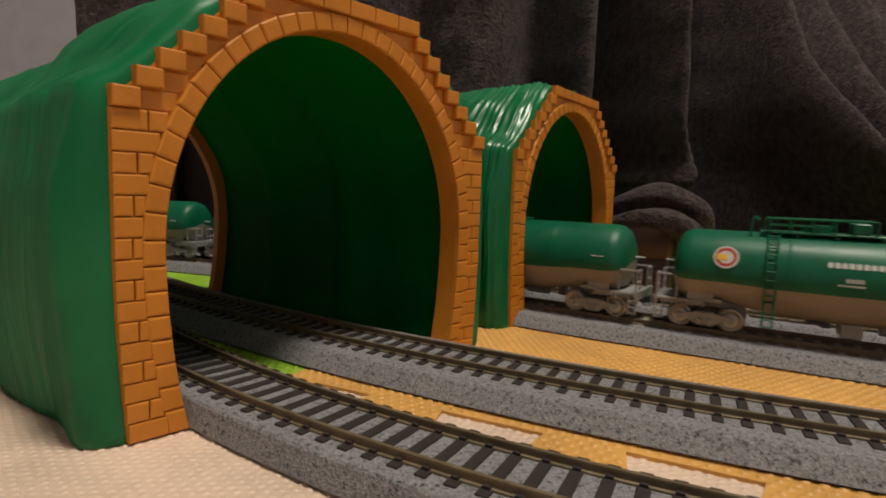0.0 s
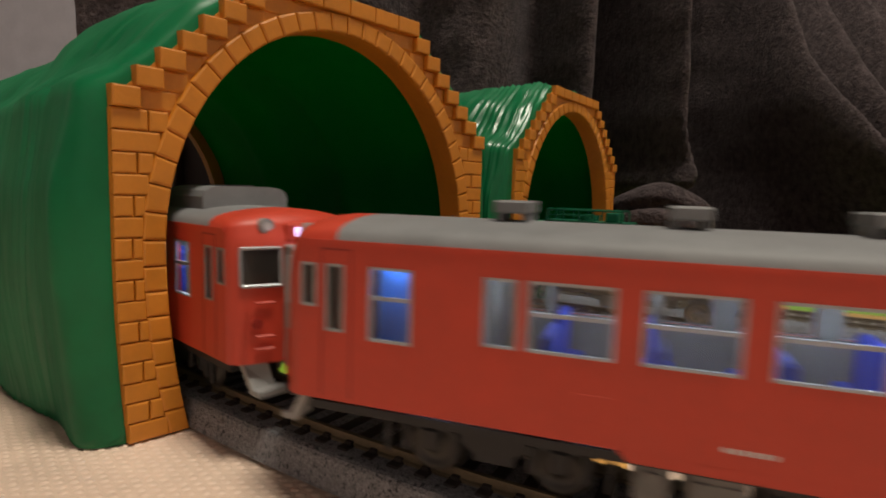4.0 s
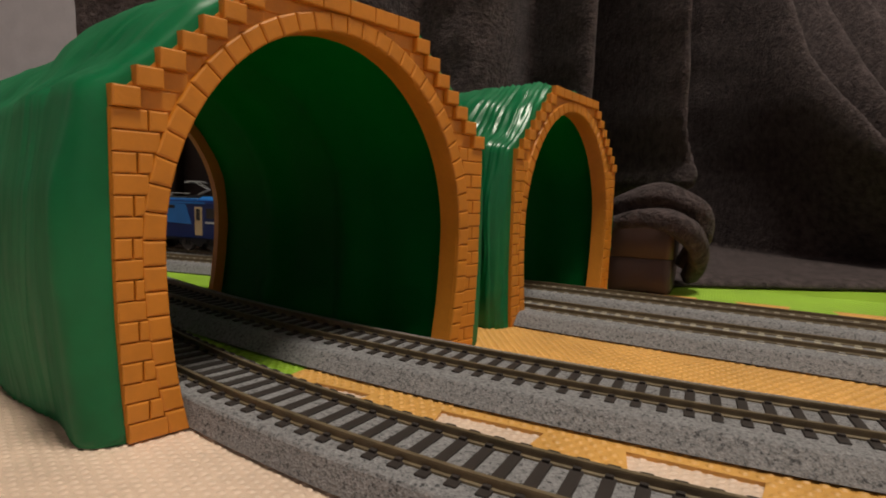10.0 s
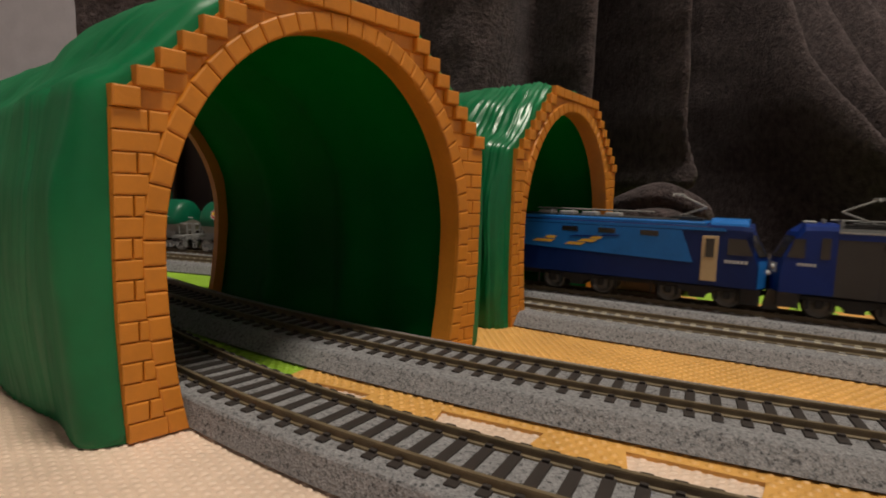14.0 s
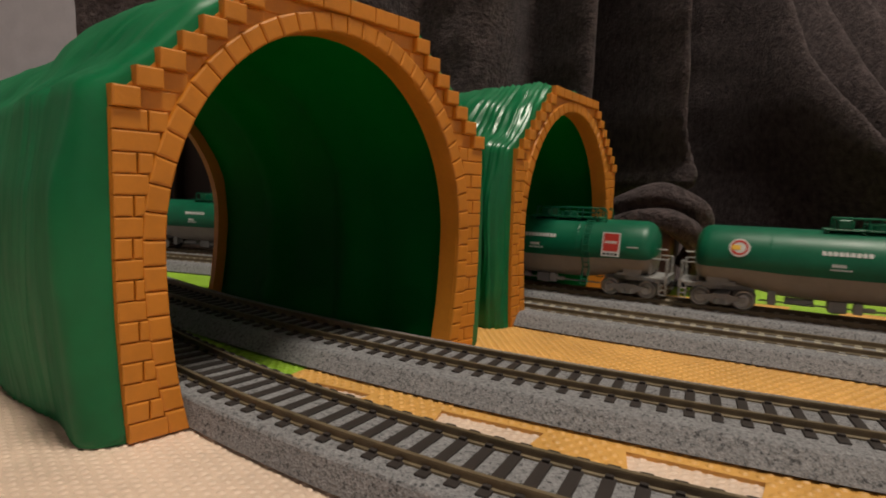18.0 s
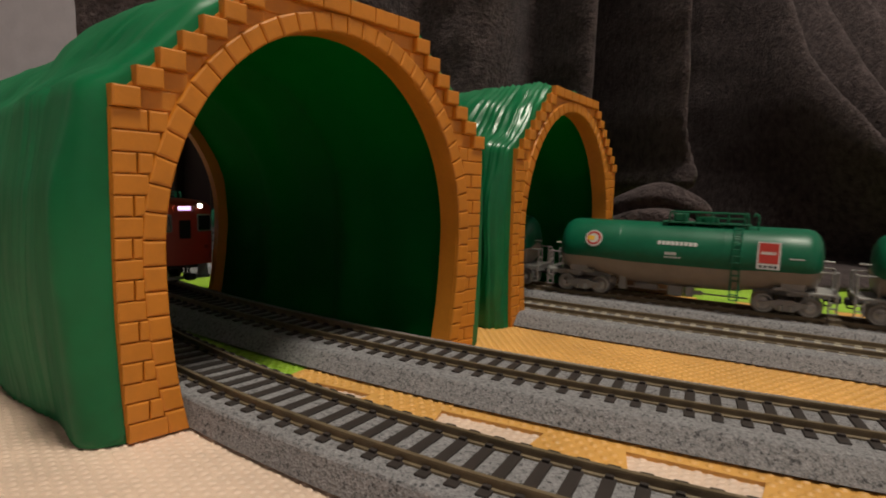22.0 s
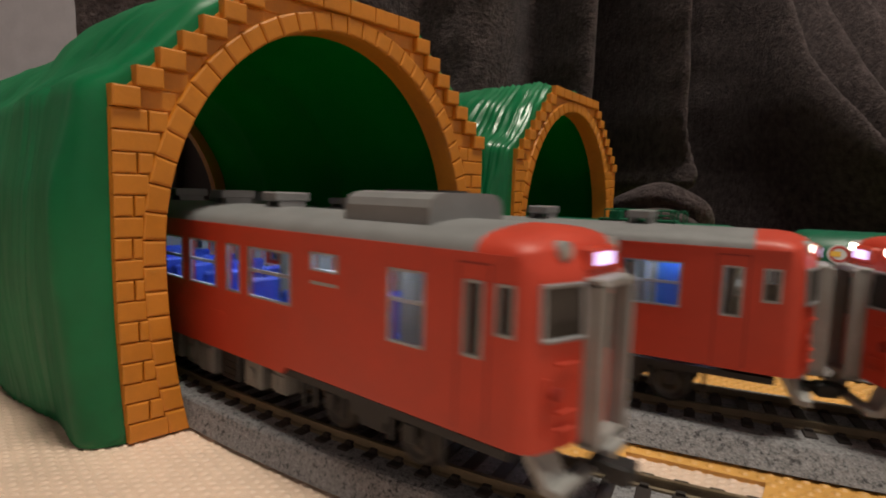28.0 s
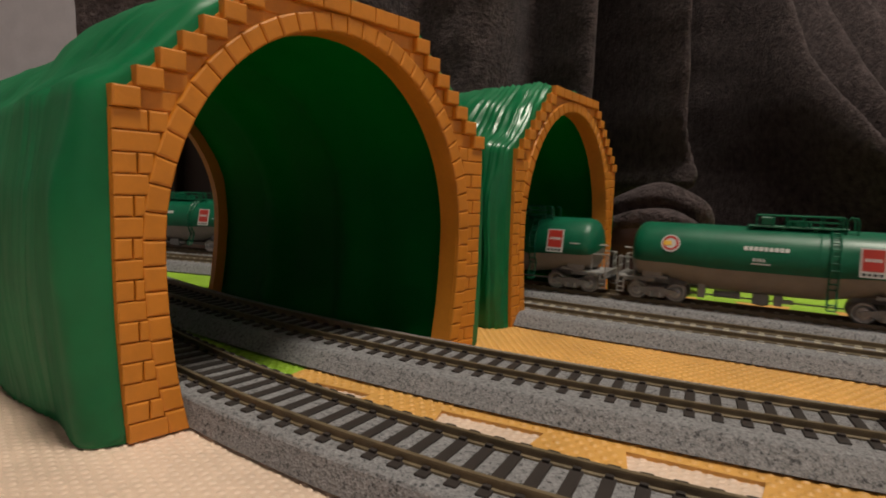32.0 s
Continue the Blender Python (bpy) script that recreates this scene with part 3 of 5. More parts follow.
def tunnel(vein_size, vein_start, skin):
    L = 176.0
    t = thing("toy_tunnel", "green plastic toy tunnel with an orange brick front", "tunnel", "toy tunnels")
    n = 130
    ds = [0, 0.15] + [0.4 * i for i in range(1, 27)] + [11.0 + 0.9 * i for i in range(50)] + [56.0 + 1.5 * i for i in range(80)]
    ds = [d for d in ds if d < L - 9] + [L - 6, L - 3, L]
    bm = bmesh.new()

    def skin_point(i, d):
        a, z = hill_profile(i / n, d, vein_size, vein_start)
        u = i / n
        wave = noise.noise(Vector((d * 0.75 + 1.6 * noise.noise(Vector((u * 11, 4.0, 0.5))), u * 7.0, 3.3)))
        push = vein_size * (1 - 2 * abs(wave)) * 1.1 * max(0.0, 1 - d / 11) * min(1.0, d / 0.8) * (0.0 if vein_start > 5 else 1.0)
        return tp(a, d + 1.5 - push, z)
    outer = [[skin_point(i, d) for i in range(n + 1)] for d in ds]
    # the inside wall, with two shallow ribs
    def inside(i, d):
        rib = 7.0 * math.exp(-((d - 62) / 10) ** 2) + 6.0 * math.exp(-((d - 122) / 10) ** 2)
        a, z = arch(i / n, 5.6 - rib + 1.6 * noise.noise(Vector((i * 0.12, d * 0.05, 3.0))))
        return tp(a, d + 1.5, max(z, 0.0))
    inner = [[inside(i, d) for i in range(n + 1)] for d in ds]
    o = grid(bm, outer)
    before = len(bm.faces)
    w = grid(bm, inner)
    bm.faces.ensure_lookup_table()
    # inner faces take the green darkened to stand for shade
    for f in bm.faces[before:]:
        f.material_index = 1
    for k in (0, -1):
        for i in range(n):
            bm.faces.new((o[k][i], o[k][i + 1], w[k][i + 1], w[k][i]))
    for i in (0, n):
        for k in range(len(ds) - 1):
            bm.faces.new((o[k][i], o[k + 1][i], w[k + 1][i], w[k][i]))
    bmesh.ops.recalc_face_normals(bm, faces=bm.faces)
    hill = part("hill", bm, skin, t, "draped green plastic hill", smooth=True)
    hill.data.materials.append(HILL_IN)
    pieces = front_pieces()
    for which, d0 in (("front", 0.0), ("back", L + 3)):
        sgn = 1 if which == "front" else -1
        bm = bmesh.new()
        m = 120
        rows = []
        for d in (1.0, 9.0) if which == "front" else (0.5, 5.0):
            rows.append([(arch(i / m, -0.1), outward(arch(i / m, 6.0)) if which == "front" else arch(i / m, 6.0), d) for i in range(m + 1)])
        def strip(f0, f1):
            for i in range(m):
                bm.faces.new([bm.verts.new(p) for p in (f0(i), f0(i + 1), f1(i + 1), f1(i))])
        inn = lambda k: (lambda i: tp(rows[k][i][0][0], d0 + sgn * rows[k][i][2], rows[k][i][0][1]))
        out = lambda k: (lambda i: tp(rows[k][i][1][0], d0 + sgn * rows[k][i][2], rows[k][i][1][1]))
        strip(inn(0), out(0))
        strip(inn(0), inn(1))
        strip(out(0), out(1))
        strip(inn(1), out(1))
        bmesh.ops.remove_doubles(bm, verts=bm.verts, dist=0.01)
        bmesh.ops.recalc_face_normals(bm, faces=bm.faces)
        portal = part("portal" if which == "front" else "rear_portal", bm, BRICK, t, "orange plastic brick arch")
        if which == "front":
            for kind, v in pieces:
                bm = bmesh.new()
                (brick_piece if kind == "brick" else stone_piece)(bm, *v)
                bmesh.ops.recalc_face_normals(bm, faces=bm.faces)
                part(kind, bm, BRICK, portal)
    return t


def tunnels():
    t = tunnel(0.5, 10.0, HILL)
    t.matrix_basis = Matrix.Translation(Vector((-80.37 * Q, 133.2 * Q, -2.6)) * S) @ Matrix.Rotation(0.8034, 4, "Z") @ Matrix.Scale(Q, 4)
    t = tunnel(1.35, 0.5, HILL_VEINED)
    t.matrix_basis = Matrix.Translation(Vector((34.8, 276.4, -2.0)) * S) @ Matrix.Rotation(0.9242, 4, "Z") @ Matrix.Scale(Q * 0.98, 4)


# ---- rolling stock (x forward, z = 0 at rail top) ----
CACHE = {}


def shared(name, material, maker, smooth=False):
    """A mesh that alike parts share."""
    if name not in CACHE:
        bm = bmesh.new()
        maker(bm)
        bmesh.ops.recalc_face_normals(bm, faces=bm.faces)
        bm.transform(Matrix.Scale(S, 4))
        me = bpy.data.meshes.new(name)
        bm.to_mesh(me)
        bm.free()
        me.materials.append(material)
        for f in me.polygons:
            f.use_smooth = smooth
        CACHE[name] = me
    return CACHE[name]


def wheel_maker(r):
    def make(bm):
        spun(bm, [(1.4, 0), (1.4, r * 0.3), (1.0, r * 0.36), (0.7, r * 0.74), (1.5, r * 0.8), (1.5, r * 0.98), (0.2, r), (-0.2, r + 0.7), (-0.7, r + 0.6), (-0.7, 0)], 20)
        bm.transform(Matrix.Rotation(math.pi / 2, 4, "Z"))
    return make


def tank_frame_maker(wb):
    def make(bm):
        h = wb / 2
        slab(bm, [(-h - 2, -12.4, 5.2), (-h - 2, -12.4, 6.6), (-h + 2.5, -12.4, 6.9), (-4, -12.4, 7.6), (4, -12.4, 7.6), (h - 2.5, -12.4, 6.9), (h + 2, -12.4, 6.6), (h + 2, -12.4, 5.2), (h - 3, -12.4, 4.6), (3.4, -12.4, 2.2), (-3.4, -12.4, 2.2), (-h + 3, -12.4, 4.6)], (0, 1.4, 0))
        for x in (-h, h):
            rod(bm, (x, -13.2, 5.2), (x, -10.6, 5.2), 1.5, 10)
        for x in (-2.2, 2.2):
            rod(bm, (x, -13.0, 2.4), (x, -13.0, 5.4), 1.0, 8)
    return make


def loco_frame_maker(wb, r):
    def make(bm):
        h = wb / 2
        slab(bm, [(-h - 7, -12.4, 9.6), (-h - 7, -12.4, 11.2), (h + 7, -12.4, 11.2), (h + 7, -12.4, 9.6), (h - 4, -12.4, 9.2), (4, -12.4, 6.6), (-4, -12.4, 6.6), (-h + 4, -12.4, 9.2)], (0, 1.4, 0))
        for x in (-h, h):
            box(bm, x - 1.7, x + 1.7, -13.0, -11.2, 5.4, 9.8, 0.4)
            rod(bm, (x + 5.0, -12.8, 5.0), (x + 5.0, -12.8, 10), 0.8, 8)
            rod(bm, (x - 5.0, -12.8, 5.0), (x - 5.0, -12.8, 10), 0.8, 8)
        rod(bm, (-h - 9, -13, 4), (-h - 9, -13, 11), 0.6, 6)
        rod(bm, (h + 9, -13, 4), (h + 9, -13, 11), 0.6, 6)
    return make


def bogie(parent, x, wb, r, frame_material, wheel_material, kind):
    """A bogie: bolster, two side frames and two wheelsets."""
    bm = bmesh.new()
    box(bm, -4, 4, -11.5, 11.5, 4.5, 8)
    b = part("bogie", bm, frame_material, parent)
    b.location.x = x * S
    fm = shared("side_frame_" + kind, frame_material, tank_frame_maker(wb) if kind == "tank" else loco_frame_maker(wb, r))
    put("side_frame", fm, b, Matrix.Identity(4))
    put("side_frame", fm, b, Matrix.Rotation(math.pi, 4, "Z"))
    wm = shared("wheel_" + kind, wheel_material, wheel_maker(r), True)
    am = shared("axle_" + kind, wheel_material, lambda bm: rod(bm, (0, -8, 0), (0, 8, 0), 0.9, 8))
    for dx in (-wb / 2, wb / 2):
        put("axle", am, b, Matrix.Translation((dx, 0, r)))
        put("wheel", wm, b, Matrix.Translation((dx, -8.4, r)) @ Matrix.Rotation(math.pi, 4, "Z"))
        put("wheel", wm, b, Matrix.Translation((dx, 8.4, r)))
    return b


def coupler(parent, x, z, material):
    bm = bmesh.new()
    d = 1 if x > 0 else -1
    box(bm, min(x, x + 7 * d), max(x, x + 7 * d), -1.2, 1.2, z - 1.2, z + 1.2, 0.3)
    box(bm, min(x + 4 * d, x + 8.4 * d), max(x + 4 * d, x + 8.4 * d), -2.4, 2.4, z - 1.8, z + 1.8, 0.5)
    part("coupler", bm, material, parent)


def bars(bm, widths, x, y, z, h, out):
    """A line of unreadable print as small bars on a side face, leftmost first as seen from outside."""
    d = 1 if y < 0 else -1
    for w in widths:
        a, b = x, x + w * d
        box(bm, min(a, b), max(a, b), min(y, y + out), max(y, y + out), z, z + h)
        x = b + 0.5 * d
    return bm


def tank_wagon():
    t = thing("tank_wagon", "green over grey bogie tank wagon, model", "tank wagon", "tank wagons")
    R, H, zc = 17.6, 69.0, 27.4
    prof = [(-H, 0), (-H + 0.4, 6), (-H + 1.3, 11.5), (-H + 3, 15.0), (-H + 5.5, 16.9), (-H + 8.5, R), (-46, R), (-38, R), (-26, R), (0, R), (26, R), (38, R), (46, R), (H - 8.5, R), (H - 5.5, 16.9), (H - 3, 15.0), (H - 1.3, 11.5), (H - 0.4, 6), (H, 0)]
    cut = math.radians(107)

    def tank_shell(a0, a1):
        """The tank between two angles: round above, its belly hanging deeper between the bogies."""
        bm = bmesh.new()
        rows = []
        for x, r in prof:
            deep = float(np.interp(abs(x), [24, 46], [19.3, 15.2])) / R
            row = []
            for i in range(31):
                a = a0 + (a1 - a0) * i / 30
                c = math.cos(a)
                row.append((x, r * math.sin(a), zc + r * c * (1.0 if c > 0 else deep)))
            rows.append(row)
        grid(bm, rows)
        bmesh.ops.remove_doubles(bm, verts=bm.verts, dist=0.001)
        bmesh.ops.recalc_face_normals(bm, faces=bm.faces)
        return bm
    part("tank", tank_shell(-cut, cut), TANK, t, "glossy green tank top", smooth=True)
    part("tank_belly", tank_shell(cut, 2 * math.pi - cut), BELLY, t, "weathered grey tank underside, deepest in the middle", smooth=True)
    # seam bands of the tank
    for x in (-32, 23):
        bm = spun(bmesh.new(), [(x - 0.4, R + 0.1), (x, R + 0.22), (x + 0.4, R + 0.1)], 30, -cut, cut)
        bm.transform(Matrix.Translation((0, 0, zc)))
        part("weld_band", bm, TANK, t)
    # walkway with its rail, valve housing and manhole
    bm = bmesh.new()
    box(bm, -10, 34.5, -8, 8, 45.0, 46.0, 0.3)
    for x in (-9, 6, 20, 31):
        box(bm, x, x + 1.5, -7, 7, 43.6, 45.1)
    w = part("walkway", bm, TANK, t)
    for y in (-8, 8):
        bm = bmesh.new()
        rod(bm, (-6, y, 51.4), (31.5, y, 51.4), 0.42)
        rod(bm, (8, y, 48.6), (31.5, y, 48.6), 0.3)
        for x in (-6, 1.5, 8, 15.5, 23.5, 31.5):
            rod(bm, (x, y, 45.8), (x, y, 51.4), 0.42)
        part("handrail", bm, TANK, w)
        for x in (33.2, 38.2):
            bm = bmesh.new()
            pts = [Vector((x, y + (0.5 if y < 0 else -0.5), z)) for z in (43.0, 49.5)] + [Vector((x - 0.6, y, 51.2)), Vector((x - 2.0, y, 51.6)), Vector((x - 2.4, y, 50.2))]
            for q0, q1 in zip(pts, pts[1:]):
                rod(bm, q0, q1, 0.5, 6)
            part("grab_loop", bm, TANK, w)
    bm = bmesh.new()
    box(bm, -4, 2.5, -6, 6, 46, 50.6, 0.5)
    part("valve_housing", bm, TANK, w)
    bm = bmesh.new()
    rod(bm, (13, 0, 46), (13, 0, 48.4), 4.6, 16)
    rod(bm, (13, 0, 48.4), (13, 0, 49.2), 3.6, 16)
    rod(bm, (9, -4, 46), (9, -4, 49.0), 1.0, 8)
    rod(bm, (18, -5, 46), (18, -5, 48.2), 1.1, 8)
    part("manhole", bm, TANK, w)
    # ladders down both sides
    for sy in (-1, 1):
        bm = bmesh.new()
        pts = [(R + 1.1) * Vector((0, sy * math.sin(a), math.cos(a))) + Vector((0, 0, zc)) for a in [math.radians(18 + 11 * i) for i in range(11)]]
        pts.append(Vector((0, sy * (R + 1.2), 6)))
        for o in (-1.9, 1.9):
            for p, q in zip(pts, pts[1:]):
                rod(bm, p + Vector((29.3 + o, 0, 0)), q + Vector((29.3 + o, 0, 0)), 0.45, 5)
        ladder = part("ladder", bm, TANK, t)
        rung = shared("rung", TANK, lambda bm: rod(bm, (-1.9, 0, 0), (1.9, 0, 0), 0.35, 5))
        for p in pts + [pts[-1] + Vector((0, 0, 3))]:
            put("rung", rung, ladder, Matrix.Translation(p + Vector((29.3, 0, 0))))
    # round badge, square sign and print on both sides
    for sy in (-1, 1):
        k = -sy

        def on_side(bm, x, zz, out):
            a = math.asin(max(-1, min(1, (zz - zc) / R)))
            m = Matrix.Translation((x, sy * (R + out) * math.cos(a), zc + (R + out) * math.sin(a))) @ Matrix.Rotation(sy * a, 4, "X")
            bm.transform(m)
            return bm
        bm = bmesh.new()
        rod(bm, (0, sy * -0.3, 0), (0, sy * 0.25, 0), 5.0, 24)
        badge = part("round_badge", on_side(bm, -46.5 * k, 34.0, 0.0), WHITE, t, "white round badge with a red ring")
        bm = bmesh.new()
        spun(bm, [(-0.15, 3.0), (0.12, 3.0), (0.12, 4.2), (-0.15, 4.2), (-0.15, 3.0)], 24)
        bm.transform(Matrix.Rotation(math.pi / 2, 4, "Z"))
        part("red_ring", on_side(bm, -46.5 * k, 34.0, 0.28), SIGNRED, badge)
        bm = bmesh.new()
        box(bm, -3.6, 0.6, -0.15, 0.15, -1.3, 1.3)
        if k < 0:
            bm.transform(Matrix.Scale(-1, 4, (1, 0, 0)))
        part("yellow_mark", on_side(bm, -46.5 * k, 34.0, 0.38), YELLOW, badge)
        if sy < 0:
            bm = bmesh.new()
            box(bm, -5.2, 5.2, -0.25, 0.25, -7.2, 7.0)
            sign = part("sign_plate", on_side(bm, 44 * k, 31.0, 0.1), WHITE, t, "white and red sign plate")
            bm = bmesh.new()
            box(bm, -4.4, 4.4, -0.2, 0.2, -4.2, 6.3)
            part("red_panel", on_side(bm, 44 * k, 31.0, 0.3), SIGNRED, sign)
            bm = bmesh.new()
            for j in range(5):
                box(bm, -3.3 + j * 1.36, -2.3 + j * 1.36, -0.2, 0.2, 0.4, 1.9)
            part("lettering", on_side(bm, 44 * k, 31.0, 0.4), WHITE, sign)
            bm = bmesh.new()
            for j in range(4):
                box(bm, -4.2 + j * 2.2, -2.6 + j * 2.2, -0.2, 0.2, -6.6, -5.2)
            part("lettering", on_side(bm, 44 * k, 31.0, 0.2), DARK, sign)
        bm = bmesh.new()
        for j in range(9):
            box(bm, -10.4 + j * 2.32, -8.6 + j * 2.32, -0.15, 0.15, -1.0, 1.0)
            box(bm, -9.7 + j * 2.32, -9.3 + j * 2.32, -0.2, 0.2, -1.3, 1.3)
        part("lettering", on_side(bm, 0, 34.0, 0.05), WHITE, t)
        bm = bmesh.new()
        for j in range(4):
            box(bm, -4 + j * 1.5, -2.9 + j * 1.5, -0.15, 0.15, -0.9, 0.7)
        for j in range(6):
            box(bm, -4.5 + j * 1.5, -3.4 + j * 1.5, -0.15, 0.15, -2.5, -1.8)
        part("lettering", on_side(bm, -2 * k, 28.4, 0.05), WHITE, t)
        bm = bmesh.new()
        box(bm, -3.2, 3.2, -0.15, 0.15, -0.25, 0.25)
        part("stripe", on_side(bm, 56.5 * k, 30.0, 0.05), WHITE, t)
    # end platforms, saddles, rails and underframe
    for e in (-1, 1):
        bm = bmesh.new()
        box(bm, min(38 * e, 75.5 * e), max(38 * e, 75.5 * e), -4, 4, 9.5, 12.5)
        box(bm, min(54 * e, 75.5 * e), max(54 * e, 75.5 * e), -13.5, 13.5, 12.0, 13.4, 0.3)
        box(bm, min(74.0 * e, 75.5 * e), max(74.0 * e, 75.5 * e), -14, 14, 10, 14)
        for y in (-13.9, 13.2):
            for j in range(8):
                x = (54 + j * 2.2) * e
                box(bm, min(x, x + e), max(x, x + e), y, y + 0.7, 10.6, 12.2)
        p = part("end_platform", bm, GREY, t)
        bm = bmesh.new()
        for y in (-12.5, 10.5):
            box(bm, min(50.5 * e, 61.5 * e), max(50.5 * e, 61.5 * e), y, y + 2.0, 13, 19.5, 0.4)
        box(bm, min(47 * e, 57 * e), max(47 * e, 57 * e), -13, 13, 12.8, 14.5, 0.3)
        part("saddle", bm, GREY, t)
        for y in (-12.5, 12.5):
            q = y * 0.5
            bm = bmesh.new()
            for yy in (q, y):
                rod(bm, (74.6 * e, yy, 13), (74.6 * e, yy, 24), 0.5)
            for z in (18.5, 24):
                rod(bm, (74.6 * e, y, z), (74.6 * e, q, z), 0.5)
            rod(bm, (74.6 * e, y, 24), (66 * e, y, 24), 0.45)
            rod(bm, (66 * e, y, 24), (66 * e, y, 13), 0.45)
            part("end_rail", bm, GREY, t)
            bm = bmesh.new()
            for x in (71.5, 75):
                rod(bm, (x * e, y * 1.08, 13), (x * e, y * 1.08, 3.4), 0.45)
            for z in (3.6, 6.4, 9.2):
                rod(bm, (71.5 * e, y * 1.08, z), (75 * e, y * 1.08, z), 0.4)
            part("step_ladder", bm, GREY, t)
        bm = bmesh.new()
        rod(bm, (68.5 * e, -4, 29), (73.5 * e, -4, 29), 0.4)
        part("grab_iron", bm, WHITE, t)
        coupler(t, 69.6 * e, 9.2, DARK)
        bogie(t, 53.6 * e, 21.0, 5.2, GREY, STEEL, "tank")
    bm = bmesh.new()
    box(bm, -5, 3, -6, 6, 3.2, 9, 0.4)
    rod(bm, (-1, 0, 2.2), (-1, 0, 5), 2.6, 10)
    part("drain_valve", bm, GREY, t)
    bm = bmesh.new()
    box(bm, 5, 9, -10, -6, 4, 9.5, 0.4)
    rod(bm, (9, -8, 6.5), (14, -8, 6.5), 1.2, 8)
    part("brake_valve", bm, GREY, t)
    bm = bmesh.new()
    rod(bm, (-24, -2, 6.4), (-11, -2, 6.4), 2.0, 10)
    box(bm, -32, -28, -9, -5, 4.2, 12, 0.3)
    part("air_tank", bm, GREY, t)
    bm = bmesh.new()
    rod(bm, (-36, -4, 5.6), (36, -4, 5.6), 0.45)
    part("brake_rod", bm, GREY, t)
    return t


def pantograph(parent, x, z, d=1):
    bm = bmesh.new()
    box(bm, x - 9, x + 9, -7, 7, z, z + 1.2)
    for y in (-6, 6):
        rod(bm, (x - 8 * d, y, z + 1.5), (x + 5 * d, y, z + 1.5), 0.6)
    box(bm, x - 3, x + 3, -3, 3, z + 1, z + 3, 0.4)
    b = part("pantograph", bm, DARK, parent)
    bm = bmesh.new()
    knee, top = (x + 10 * d, z + 7.5), (x - 5 * d, z + 14.5)
    for y in (-1.4, 1.4):
        rod(bm, (x - 4 * d, y, z + 2), (knee[0], y, knee[1]), 0.5)
        rod(bm, (knee[0], y * 0.8, knee[1]), (top[0], y * 2.2, top[1]), 0.4)
    rod(bm, (x - 4 * d, 0, z + 2), (knee[0] - d, 0, knee[1] - 0.8), 0.35)
    part("folding_arm", bm, GREY, b)
    bm = bmesh.new()
    for o in (-1.5, 1.5):
        rod(bm, (top[0] + o, -9, top[1]), (top[0] + o, 9, top[1]), 0.5)
        for s in (-1, 1):
            rod(bm, (top[0] + o, 9 * s, top[1]), (top[0] + o, 12 * s, top[1] - 1.4), 0.4)
    box(bm, top[0] - 2, top[0] + 2, -3, 3, top[1] - 0.8, top[1] - 0.2)
    part("contact_strip", bm, GREY, b)


def logo_shapes(bm, x, y, z, h, out):
    """A slanting block mark as plain shapes."""
    d = 1 if y < 0 else -1
    for a, w in ((0, 3.2), (4.4, 6.6), (11.8, 2.2), (15.2, 6.8)):
        p = [(x + d * a, y, z), (x + d * (a + w), y, z), (x + d * (a + w + 1.6), y, z + h), (x + d * (a + 1.6), y, z + h)]
        slab(bm, p, (0, out, 0))
    slab(bm, [(x + d * -1.5, y, z), (x + d * 3, y, z), (x + d * 3, y, z + h * 0.3), (x + d * -2.5, y, z + h * 0.4)], (0, out, 0))
    return bm


def loco_shell(bm, x0, x1, w, z0, z1, nose0, nose1):
    """A body shell between x0 and x1; nose: how far an end leans back from the sill to the roof."""
    top = z1 - 3.2
    sec = [(-w, z0), (-w, top), (-w + 1.2, top + 1.8), (-w + 4, z1), (w - 4, z1), (w - 1.2, top + 1.8), (w, top), (w, z0)]
    def end(x, lean, d):
        out = []
        for y, z in sec:
            f = max(0.0, (z - 24) / (z1 - 24))
            bow = (y / w) ** 2 * (2.0 if lean else 0.0)
            out.append((x - d * (lean * f ** 1.2 + bow), y, z))
        return out
    vs = grid(bm, [end(x0, nose0, -1), end(x1, nose1, 1)], closed=True)
    bm.faces.new(vs[0])
    bm.faces.new(vs[1])
    bmesh.ops.recalc_face_normals(bm, faces=bm.faces)
    return bm


